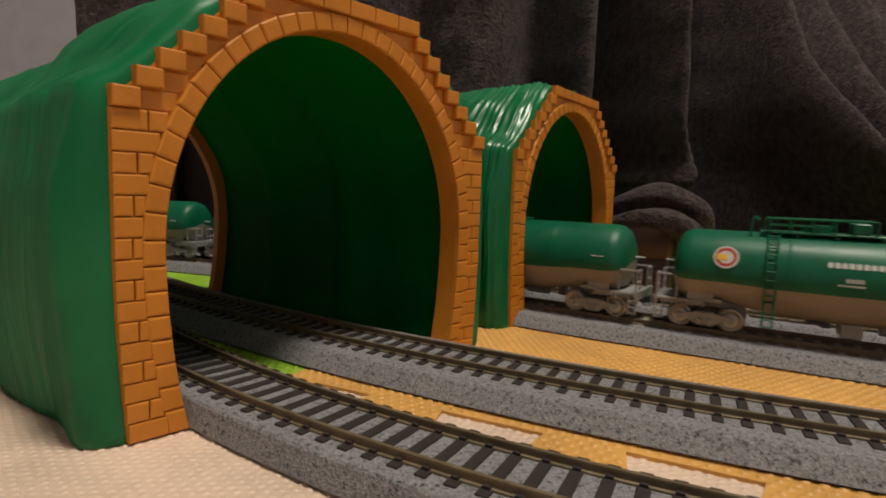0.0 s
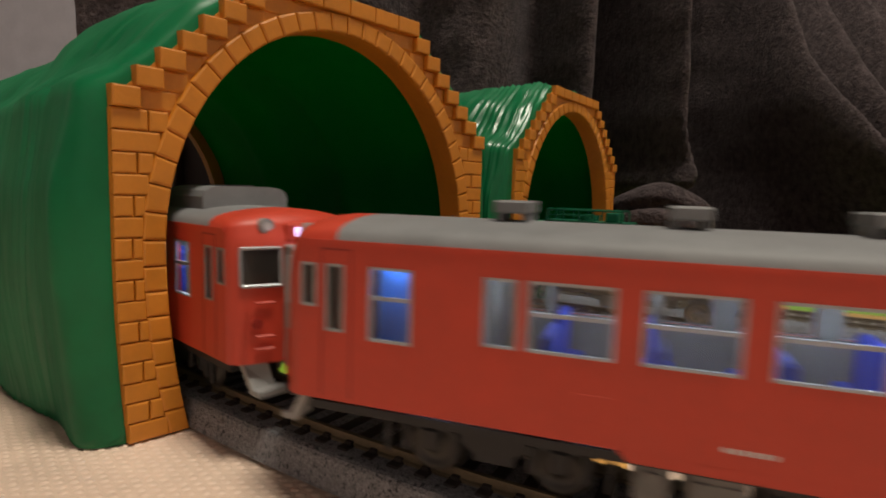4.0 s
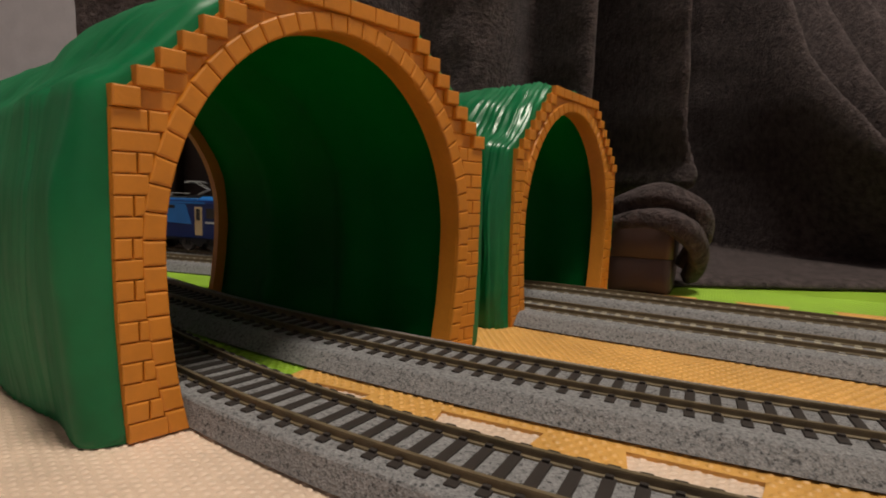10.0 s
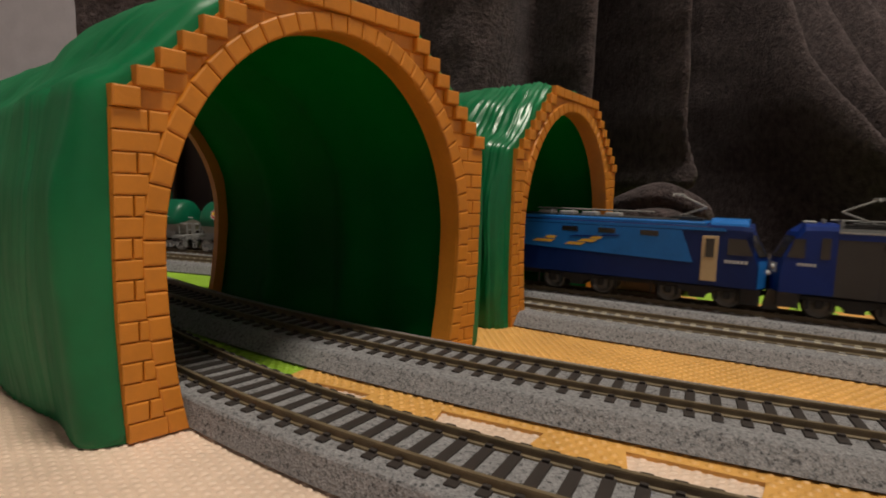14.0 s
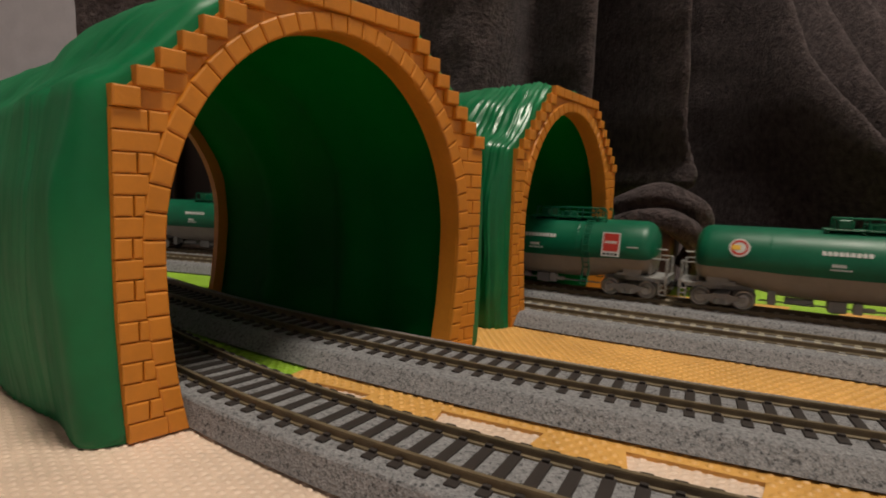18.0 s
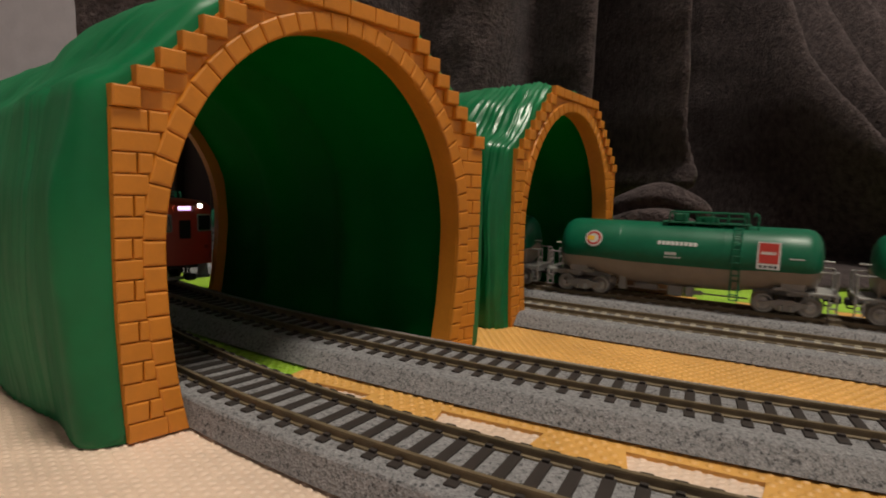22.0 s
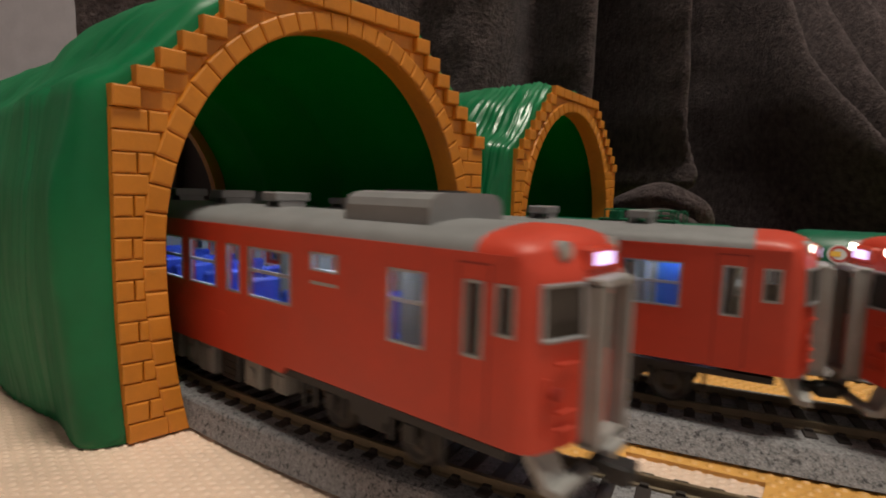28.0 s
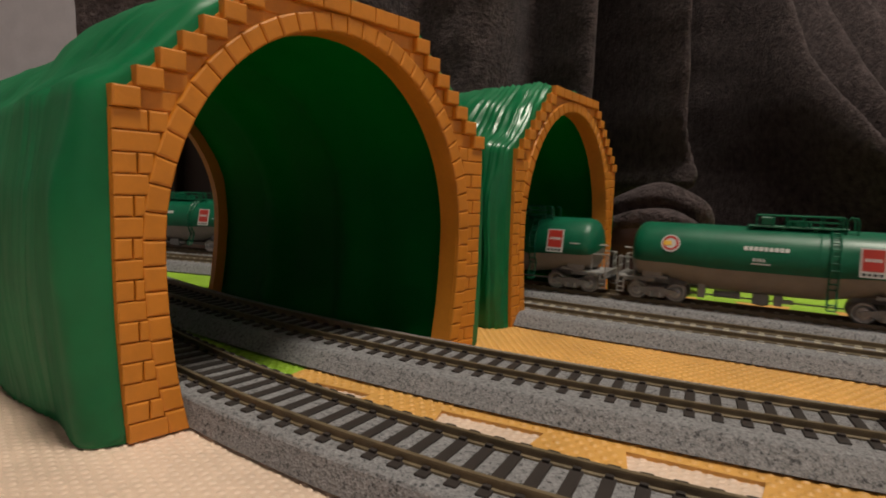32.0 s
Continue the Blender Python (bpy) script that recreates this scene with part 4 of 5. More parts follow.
def cab_shell(bm, e, x0, H, w, z0, z1, low, visor, lean):
    """A cab: sides and roof back to x0, the roof sloping down as a visor to the height low over a raked front."""
    def section(x, top, raked):
        out = []
        for y, z in [(-w, z0), (-w, 24), (-w, 31), (-w, top - 3.4), (-w + 1.0, top - 1.4), (-w + 3.6, top), (w - 3.6, top), (w - 1.0, top - 1.4), (w, top - 3.4), (w, 31), (w, 24), (w, z0)]:
            f = max(0.0, (z - 27) / (low - 27)) if raked else 0.0
            out.append((e * (x - lean * f - ((y / w) ** 2 * 5.5 if raked else 0.0)), y, z))
        return out
    secs = [section(x0, z1, False), section(H - visor, z1, False), section(H - visor * 0.62, z1 - 0.5, False), section(H, low, True)]
    vs = grid(bm, secs[:3], closed=True)
    bm.faces.new(vs[0])
    # the rounded front, from the sill to the edge of the visor
    front = []
    for i in range(6):
        (_, y0, z), (_, y1, _) = secs[3][i], secs[3][11 - i]
        f = max(0.0, (z - 27) / (low - 27))
        ys = [y0 + (y1 - y0) * j / 10 for j in range(11)]
        front.append([bm.verts.new((e * (H - lean * f - (y / w) ** 2 * 5.5), y, z)) for y in ys])
    for p, q in zip(front, front[1:]):
        for j in range(10):
            bm.faces.new((p[j], p[j + 1], q[j + 1], q[j]))
    for i in range(5):
        bm.faces.new((vs[2][i], vs[2][i + 1], front[i + 1][0], front[i][0]))
        bm.faces.new((vs[2][11 - i], vs[2][10 - i], front[i + 1][10], front[i][10]))
    bm.faces.new([vs[2][5]] + front[5] + [vs[2][6]])
    bmesh.ops.recalc_face_normals(bm, faces=bm.faces)
    return bm


def freight_loco():
    """The dark grey electric with blue cabs."""
    t = thing("electric_locomotive", "dark grey electric locomotive with blue cab ends and roof edge", "locomotive")
    H, w = 106.5, 17.4
    part("body", loco_shell(bmesh.new(), -78, 78, w, 13.0, 46.5, 0, 0), CHAR, t, "dark charcoal body side")
    for e in (-1, 1):
        bm = cab_shell(bmesh.new(), e, 77.9, H, w + 0.1, 13.0, 48.6, 44.0, 24.0, 8.0)
        c = part("cab", bm, BLUE, t, "deep blue cab")
        def front(z, out, y):
            return e * (H + out - 8.0 * max(0.0, (z - 27) / 17.0) - (y / w) ** 2 * 5.5)
        bm = bmesh.new()
        cols = [-15.2, -8, 0, 8, 15.2]
        grid(bm, [[(front(z, 0.25, y), y, z) for y in cols] for z in (30.4, 34, 38, 41.6)])
        part("windscreen", bm, GLASS, c, "dark windscreen")
        bm = bmesh.new()
        grid(bm, [[(front(z, 0.3, y), y, z) for y in cols] for z in (22.6, 25, 27.6)])
        part("white_band", bm, WHITE, c)
        for y in (-11.5, 11.5):
            bm = bmesh.new()
            rod(bm, (front(25.0, -0.4, y), y, 25.0), (front(25.0, 0.9, y), y, 25.0), 1.5, 12)
            part("headlight", bm, LENS, c)
        for y in (-1, 1):
            bm = bmesh.new()
            a, b = (84, 95) if e > 0 else (-95, -84)
            slab(bm, [(91 * e, y * (w + 0.15), 31), (98.5 * e, y * (w + 0.15), 31), (96.0 * e, y * (w + 0.15), 40.5), (91 * e, y * (w + 0.15), 40.5)], (0, y * 0.15, 0))
            part("cab_side_window", bm, GLASS, c)
            bm = bmesh.new()
            box(bm, min(80.5 * e, 84.5 * e), max(80.5 * e, 84.5 * e), min(y * w, y * (w + 0.4)), max(y * w, y * (w + 0.4)), 31, 41.5)
            part("cab_door_window", bm, GLASS, c)
            bm = bars(bmesh.new(), [1.2] * 5, 91 * e - y * -3, y * (w + 0.1), 27.0, 1.4, y * 0.2)
            part("lettering", bm, WHITE, c)
        bm = bmesh.new()
        slab(bm, [((H - 1) * e, -14.5, 13.2), ((H + 1) * e, -11, 2.2), ((H + 1) * e, 11, 2.2), ((H - 1) * e, 14.5, 13.2)], (-7 * e, 0, 0))
        box(bm, min(92 * e, 102 * e), max(92 * e, 102 * e), -15.5, 15.5, 5, 13.2, 0.5)
        part("skirt", bm, CHAR, t)
        coupler(t, 104 * e, 9.0, DARK)
        bm = bmesh.new()
        rod(bm, (106 * e, -5, 9), (107.5 * e, -6, 2), 0.5)
        part("brake_hose", bm, DARK, t)
        bm = bmesh.new()
        for y in (-6, 6):
            rod(bm, ((H - 23) * e, y, 48.4), ((H - 23) * e, y, 50.4), 0.8, 8)
        box(bm, *sorted(((H - 20) * e, (H - 14) * e)), -3, 3, 48.0, 49.4, 0.4)
        part("roof_horn", bm, GREY, t)
        pantograph(t, 66 * e, 47.0, e)
    for y in (-1, 1):
        bm = bmesh.new()
        box(bm, -78, 78, min(y * w, y * (w + 0.25)), max(y * w, y * (w + 0.25)), 41.2, 44.2)
        part("blue_band", bm, BLUE, t)
        bm = bmesh.new()
        box(bm, -78, 78, min(y * (w - 1), y * (w + 0.6)), max(y * (w - 1), y * (w + 0.6)), 44.2, 45.0)
        part("gutter", bm, GREY, t)
        part("side_mark", logo_shapes(bmesh.new(), -y * 0 + (-25 if y < 0 else 25), y * (w + 0.1), 27.5, 8.6, y * 0.25), WHITE, t, "white slanting block mark")
        bm = bmesh.new()
        d = 1 if y < 0 else -1
        slab(bm, [(-28 * d, y * (w + 0.1), 24.2), (-26 * d, y * (w + 0.1), 25.4), (27 * d, y * (w + 0.1), 22.9), (27 * d, y * (w + 0.1), 22.4)], (0, y * 0.25, 0))
        part("white_flash", bm, WHITE, t)
        for x in (-55, -32, 12, 36):
            bm = bmesh.new()
            box(bm, x - 5, x + 5, min(y * w, y * (w + 0.35)), max(y * w, y * (w + 0.35)), 37.2, 40.2, 0.1)
            part("vent_window", bm, GLASS, t)
        for x in (-60, -40, -20, 20, 40, 60):
            bm = bmesh.new()
            box(bm, x - 0.2, x + 0.2, min(y * w, y * (w + 0.12)), max(y * w, y * (w + 0.12)), 11, 40)
            part("panel_seam", bm, DARK, t)
    bm = bmesh.new()
    slab(bm, [(-52, -12, 46), (-52, -10.5, 50.4), (-52, 10.5, 50.4), (-52, 12, 46)], (104, 0, 0))
    part("roof_shroud", bm, GREY, t, "grey roof cover")
    bm = bmesh.new()
    for x in (-76, -56, 56, 76):
        rod(bm, (x, 5, 46), (x, 5, 50.5), 0.9, 8)
        rod(bm, (x, -5, 46), (x, -5, 50.5), 0.9, 8)
    rod(bm, (-80, 5, 50), (-54, 5, 50), 0.5)
    rod(bm, (54, 5, 50), (80, 5, 50), 0.5)
    part("roof_insulators", bm, GREY, t)
    bm = bmesh.new()
    box(bm, -92, 92, -10, 10, 9, 13.2)
    for x in (-34, 34):
        box(bm, x - 5, x + 5, -13.5, 13.5, 4.5, 13, 0.6)
    part("underframe", bm, DARK, t)
    for x in (-68, 0, 68):
        bogie(t, x, 30.0, 7.0, DARK, LOCOWHEEL, "loco")
    return t


def twin_loco():
    """The long two-section electric in two blues."""
    t = thing("electric_locomotive", "long two-section electric locomotive in navy and sky blue", "locomotive")
    w, H = 17.4, 146.0
    for e in (-1, 1):
        b = part("body", loco_shell(bmesh.new(), *sorted((e * 2.5, e * 117.0)), w, 12.6, 46.0, 0, 0), NAVY, t, "navy blue body section")
        part("cab", cab_shell(bmesh.new(), e, 116.95, H, w + 0.05, 12.6, 46.4, 42.6, 14.0, 8.0), NAVY, b, "navy blue cab")
        def front(z, out, y):
            return e * (H + out - 8.0 * max(0.0, (z - 27) / 15.6) - (y / w) ** 2 * 5.5)
        cols = [-15, -8, 0, 8, 15]
        bm = bmesh.new()
        grid(bm, [[(front(z, 0.25, y), y, z) for y in cols] for z in (29.5, 33, 37, 40.5)])
        part("windscreen", bm, GLASS, b)
        for y0 in (-1, 1):
            bm = bmesh.new()
            ys = [y0 * v for v in (9.5, 12, 15, 17)]
            grid(bm, [[(front(z, 0.3, y), y, z) for y in ys] for z in (13, 18, 24, 27.5)])
            part("cheek_panel", bm, SKY, b)
            bm = bmesh.new()
            rod(bm, (front(21, -0.2, 13), y0 * 8.2, 21), (front(21, 2.2, 8), y0 * 8.2, 21), 1.4, 12)
            part("headlight", bm, WHITE, b)
        bm = bmesh.new()
        box(bm, min(e * 115, e * 4), max(e * 115, e * 4), -16.2, 16.2, 44.0, 46.6, 0.6)
        part("roof_edge", bm, SKY, b)
        for y in (-1, 1):
            q = lambda x, z: (x * e, y * (w + 0.1), z)
            bm = bmesh.new()
            slab(bm, [q(6, 27.5), q(103, 24.5), q(109.5, 24.5), q(103, 41.8), q(6, 41.8)], (0, y * 0.2, 0))
            part("side_panel", bm, SKY, b, "sky blue side panel")
            bm = bmesh.new()
            slab(bm, [q(4, 42.2), q(125, 42.2), q(124, 43.8), q(4, 43.8)], (0, y * 0.25, 0))
            part("blue_stripe", bm, SKY, b)
            bm = bmesh.new()
            a = sorted((113.5 * e, 121.5 * e))
            box(bm, *a, *sorted((y * w, y * (w + 0.5))), 15, 39.5, 0.2)
            d = part("cab_door", bm, DOORTAN, b, "tan cab door")
            bm = bmesh.new()
            box(bm, *sorted((115.3 * e, 119.7 * e)), *sorted((y * w, y * (w + 0.8))), 28, 38)
            part("door_window", bm, GLASS, d)
            bm = bmesh.new()
            slab(bm, [q(126, 30), q(138, 30), q(134.5, 38.6), q(126, 38.6)], (0, y * 0.3, 0))
            part("cab_side_window", bm, GLASS, b)
            for x in (40, 62, 86):
                bm = bmesh.new()
                box(bm, *sorted(((x - 5) * e, (x + 5) * e)), *sorted((y * w, y * (w + 0.45))), 37.6, 40.6, 0.1)
                part("vent_window", bm, GLASS, b)
            if e > 0:
                bm = bmesh.new()
                dd = 1 if y < 0 else -1
                for x, z, ln in ((16, 30.0, 15), (24, 32.4, 8), (37, 29.4, 13), (45, 31.6, 12), (52, 33.6, 8)):
                    x = x if y < 0 else 84 - x
                    slab(bm, [(x, y * (w + 0.3), z), (x + dd * ln * 0.8, y * (w + 0.3), z), (x + dd * ln, y * (w + 0.3), z + 1.7), (x + dd * ln * 0.25, y * (w + 0.3), z + 1.7)], (0, y * 0.2, 0))
                part("yellow_flash", bm, YELLOW, b, "yellow brush-stroke flash")
                bm = bmesh.new()
                for x, z, ln in ((40, 34.2, 18), (58, 35.4, 12)):
                    x = x if y < 0 else 84 - x
                    slab(bm, [(x, y * (w + 0.3), z), (x + dd * ln * 0.9, y * (w + 0.3), z + 0.6), (x + dd * ln, y * (w + 0.3), z + 1.6), (x + dd * ln * 0.2, y * (w + 0.3), z + 1.2)], (0, y * 0.2, 0))
                part("blue_flash", bm, BLUE, b)
                bm = bars(bmesh.new(), [1.4] * 6, 125 if y < 0 else 137, y * (w + 0.1), 25.5, 1.6, y * 0.2)
                part("lettering", bm, WHITE, b)
            else:
                part("side_mark", logo_shapes(bmesh.new(), -58 if y < 0 else -36, y * (w + 0.3), 29.5, 7.6, y * 0.25), WHITE, b, "white slanting block mark")
                bm = bars(bmesh.new(), [1.4] * 5, -94 if y < 0 else -84, y * (w + 0.3), 27.5, 1.6, y * 0.2)
                part("lettering", bm, WHITE, b)
        bm = bmesh.new()
        box(bm, *sorted((133 * e, 142.5 * e)), -14.5, 14.5, 3.5, 13, 0.6)
        part("skirt", bm, DARK, t)
        bm = bmesh.new()
        for x in (20, 34, 48, 62):
            rod(bm, (x * e, 6, 46), (x * e, 6, 50.5), 0.9, 8)
            box(bm, *sorted(((x - 4) * e, (x + 5) * e)), -9, 1, 46, 49.5, 0.5)
        rod(bm, (10 * e, 6, 50.5), (84 * e, 6, 50.5), 0.5)
        part("roof_gear", bm, GREY, t)
        box(bm := bmesh.new(), *sorted((6 * e, 100 * e)), -10, 10, 45.8, 47.6, 0.5)
        part("roof_walkway", bm, DARK, t)
        bm = bmesh.new()
        slab(bm, [(117 * e, y, z) for y, z in ((-16.2, 44.6), (-15.4, 46.4), (-12, 48.6), (12, 48.6), (15.4, 46.4), (16.2, 44.6))], (18 * e, 0, 0))
        part("cab_roof", bm, SKY, t, "sky blue cab roof")
        pantograph(t, 103 * e, 47.0, e)
        coupler(t, 145 * e, 9.0, DARK)
        for x in (44, 112):
            bogie(t, x * e, 30.0, 7.0, DARK, LOCOWHEEL, "loco")
    bm = bmesh.new()
    box(bm, -3, 3, -13, 13, 11, 44)
    for x in (-4, -2, 0, 2, 4):
        box(bm, x - 0.5, x + 0.5, -14, 14, 10.5, 44.5)
    part("bellows", bm, DARK, t)
    bm = bmesh.new()
    box(bm, -134, 134, -10, 10, 9, 13)
    part("underframe", bm, DARK, t)
    return t


HALF = 130.0
WINDOWS = [(8.5, 12.2, 2), (17, 21.5, 0), (31.8, 46.8, 1), (50.5, 55, 0), (60.5, 65.2, 0), (70.2, 75.2, 0), (81.8, 86.8, 0)] + [(93 + 18.75 * i, 107 + 18.75 * i, 1) for i in range(5)]
WINDOWS += [(185.5, 189.8, 0), (193.8, 198, 0), (201, 205.3, 0), (208.5, 213, 0), (217, 221, 0), (225, 229, 0), (233, 245, 1), (248.5, 257, 1)]
WINDOWS_REAR = [(7.2, 10.2, 2), (13, 16.5, 0), (27, 38.5, 1), (40.8, 44.6, 0), (49.6, 53.6, 0), (57, 61, 0), (65, 69, 0)] + [(76.5 + 18.8 * i, 90 + 18.8 * i, 1) for i in range(5)]
WINDOWS_REAR += [(170.4, 176, 0), (179.4, 184, 0), (189, 194.3, 0), (198.2, 203, 0), (207.2, 212.6, 0), (215.8, 221, 0), (224.4, 238, 1), (241.5, 254.3, 1)]
WINDOWS_40 = [(7.4, 10.4, 2), (13, 16.5, 0), (22.3, 30.6, 3), (44.7, 50.2, 1)] + [(52.6 + 18.7 * i, 66.6 + 18.7 * i, 1) for i in range(6)] + [(165.9, 171.8, 1), (176.1, 193.2, 1), (201.1, 209.7, 4), (225, 233.8, 3), (243.1, 246.6, 0), (249.6, 252.8, 2)]
SILL = {0: (28.6, 41.4), 1: (29.3, 41.2), 2: (33.2, 41.4), 3: (27.6, 41.4), 4: (38.6, 42.2)}


def side_wall(bm, y, holes, x0, x1, z0, z1, reveal=True):
    """A thin side with real openings, and their reveals."""
    xs = sorted({x0, x1, *(h[0] for h in holes), *(h[1] for h in holes)})
    zs = sorted({z0, z1, *(h[2] for h in holes), *(h[3] for h in holes)})
    k = -1 if y < 0 else 1
    def q(*p):
        bm.faces.new([bm.verts.new(v) for v in p])
    for a, b in zip(xs, xs[1:]):
        for c, d in zip(zs, zs[1:]):
            mx, mz = (a + b) / 2, (c + d) / 2
            if any(h[0] < mx < h[1] and h[2] < mz < h[3] for h in holes):
                continue
            q((a, y, c), (b, y, c), (b, y, d), (a, y, d))
    for a, b, c, d in holes if reveal else ():
        i = y - k * 1.3
        q((a, y, c), (b, y, c), (b, i, c), (a, i, c))
        q((a, y, d), (b, y, d), (b, i, d), (a, i, d))
        q((a, y, c), (a, y, d), (a, i, d), (a, i, c))
        q((b, y, c), (b, y, d), (b, i, d), (b, i, c))
    bmesh.ops.remove_doubles(bm, verts=bm.verts, dist=0.001)
    bmesh.ops.recalc_face_normals(bm, faces=bm.faces)


ROOF_CURVE = [(17.85, 46.2), (17.5, 47.4), (16.2, 48.6), (13.5, 49.5), (9, 50.3), (4, 50.75), (0, 50.9)]
ROOF_CURVE += [(-y, z) for y, z in ROOF_CURVE[-2::-1]]


def cab_end(t, e, lit, gang=True):
    """The driver's end: red face with a gangway, two windscreens, lamps, a sign box and a snow plough."""
    W, H = 17.8, HALF
    lv = [(14.4, 0), (16, 0), (24, 0), (36, 0), (42, 0.4), (45, 1.2), (46.2, 1.8), (50, 6)]
    ys = [-17.85, -17.5, -16.2, -13.5, -9, -4, 0, 4, 9, 13.5, 16.2, 17.5, 17.85]
    def fx(y, z, out=0.0):
        lean = np.interp(z, [v[0] for v in lv], [v[1] for v in lv])
        a = abs(y)
        corner = 0.3 * max(0.0, a - 6) + (3.2 * (1 - math.sqrt(max(0.0, 1 - ((a - 15) / 2.85) ** 2))) if a > 15 else 0.0)
        return e * (H + out - lean - corner)
    bm = bmesh.new()
    rows = [[(fx(y, z), y, z) for y in ys] for z, _ in lv[:-1]]
    for i in range(1, 9):
        f = math.radians(90 * i / 8)
        rows.append([((fx(y, 46.2) * math.cos(f) ** 0.6 + e * (H - 15) * (1 - math.cos(f) ** 0.6)) if i < 8 else e * (H - 15), y, 46.2 + (z - 46.2) * math.sin(f)) for y, z in sorted(ROOF_CURVE)])
    grid(bm, rows)
    bmesh.ops.recalc_face_normals(bm, faces=bm.faces)
    face = part("cab_face", bm, RED, t, "red driver's end", smooth=True)
    for k in (-1, 1):
        bm = bmesh.new()
        zs = (33.2, 36, 39, 41.6)
        grid(bm, [[(fx(k * y, z, 0.22), k * y, z) for y in (7.4, 9.5, 11.5, 13, 14.5, 15.8)] for z in zs])
        w = part("windscreen", bm, GLASS, face, "dark wrap-round windscreen")
        bm = bmesh.new()
        for z in (33.0, 41.8):
            pts = [Vector((fx(k * y, z, 0.35), k * y, z)) for y in (7.2, 9.5, 11.5, 13, 14.5, 15.9)]
            for p, q in zip(pts, pts[1:]):
                rod(bm, p, q, 0.42, 5)
        for y in (7.2, 15.9):
            rod(bm, (fx(k * y, 33, 0.35), k * y, 33), (fx(k * y, 41.8, 0.35), k * y, 41.8), 0.42, 5)
        part("screen_frame", bm, SILVER, w)
        bm = bmesh.new()
        rod(bm, (fx(k * 9.5, 46.8, -1.0), k * 9.5, 46.8), (fx(k * 9.5, 46.8, 1.0), k * 9.5, 46.8), 1.9, 14)
        l = part("headlight", bm, GREY, face)
        bm = bmesh.new()
        rod(bm, (fx(k * 9.5, 46.8, 0.9), k * 9.5, 46.8), (fx(k * 9.5, 46.8, 1.3), k * 9.5, 46.8), 1.05, 12)
        part("lens", bm, HEADLAMP if lit else LENS, l)
        bm = bmesh.new()
        rod(bm, (fx(k * 12.5, 24, -0.5), k * 12.5, 24), (fx(k * 12.5, 24, 0.7), k * 12.5, 24), 1.2, 12)
        part("tail_light", bm, RED_DARK, face)
        bm = bmesh.new()
        for z in (18, 21, 29):
            rod(bm, (fx(k * 9, z, 0.7), k * 9, z), (fx(k * 13, z, 0.7), k * 13, z), 0.35, 5)
        rod(bm, (fx(k * 15, 17, 0.6), k * 15, 17), (fx(k * 15, 27, 0.6), k * 15, 27), 0.35, 5)
        part("handrail", bm, RED, face)
        if gang:
            bm = bmesh.new()
            box(bm, *sorted((e * (H - 1), e * (H + 3.2))), *sorted((k * 4.6, k * 6.2)), 13.5, 42, 0.35)
            part("gangway_post", bm, GREY, face, "grey gangway frame")
        bm = bmesh.new()
        slab(bm, [(e * (H - 5), k * 14.5, 14.0), (e * (H - 1), k * 13.6, 6.8), (e * (H - 1), k * 7.6, 6.8), (e * (H - 3), k * 9.2, 14.0)], (-2.2 * e, 0, 0))
        part("snow_plough", bm, GREY, t, "grey snow plough blade")
    bm = bmesh.new()
    box(bm, *sorted((e * (H - 2), e * (H + 0.6))), -13.6, 13.6, 6.6, 8.4, 0.3)
    part("plough_bar", bm, GREY, t)
    if gang:
        for z in (40.8, 13.2):
            bm = bmesh.new()
            box(bm, *sorted((e * (H - 1), e * (H + 2.6))), -6.2, 6.2, z, z + 1.7, 0.3)
            part("gangway_lintel", bm, GREY, face)
    bm = bmesh.new()
    box(bm, *sorted((e * (H - 0.5), e * (H + 0.5))), -3.1, 3.1, 29, 39, 0.2)
    part("gangway_window", bm, GLASS, face)
    bm = bmesh.new()
    box(bm, *sorted((e * (H - 6), e * (H - 0.4))), -5.4, 5.4, 43.2, 47.6, 0.5)
    sb = part("sign_box", bm, RED, face)
    bm = bmesh.new()
    box(bm, *sorted((e * (H - 0.6), e * (H - 0.1))), -3.4, 3.4, 44.4, 46.6)
    part("sign_panel", bm, SIGNGLOW, sb, "lit destination sign")
    coupler(t, e * (H - 1), 8.6, DARK)


def flat_end(t, e):
    bm = bmesh.new()
    slab(bm, [(e * (HALF - 0.6), y, z) for y, z in [(-17.8, 14.4)] + [(-a, b) for a, b in ROOF_CURVE] + [(17.8, 14.4)]], (0.6 * e, 0, 0))
    f = part("end_wall", bm, RED, t)
    bm = bmesh.new()
    for k in (-1, 1):
        box(bm, *sorted((e * HALF, e * (HALF + 3.6))), *sorted((k * 5, k * 7)), 11.5, 41, 0.4)
    box(bm, *sorted((e * HALF, e * (HALF + 3.6))), -7, 7, 40, 42, 0.4)
    part("gangway", bm, DARK, f)
    coupler(t, e * (HALF - 1), 8.6, DARK)


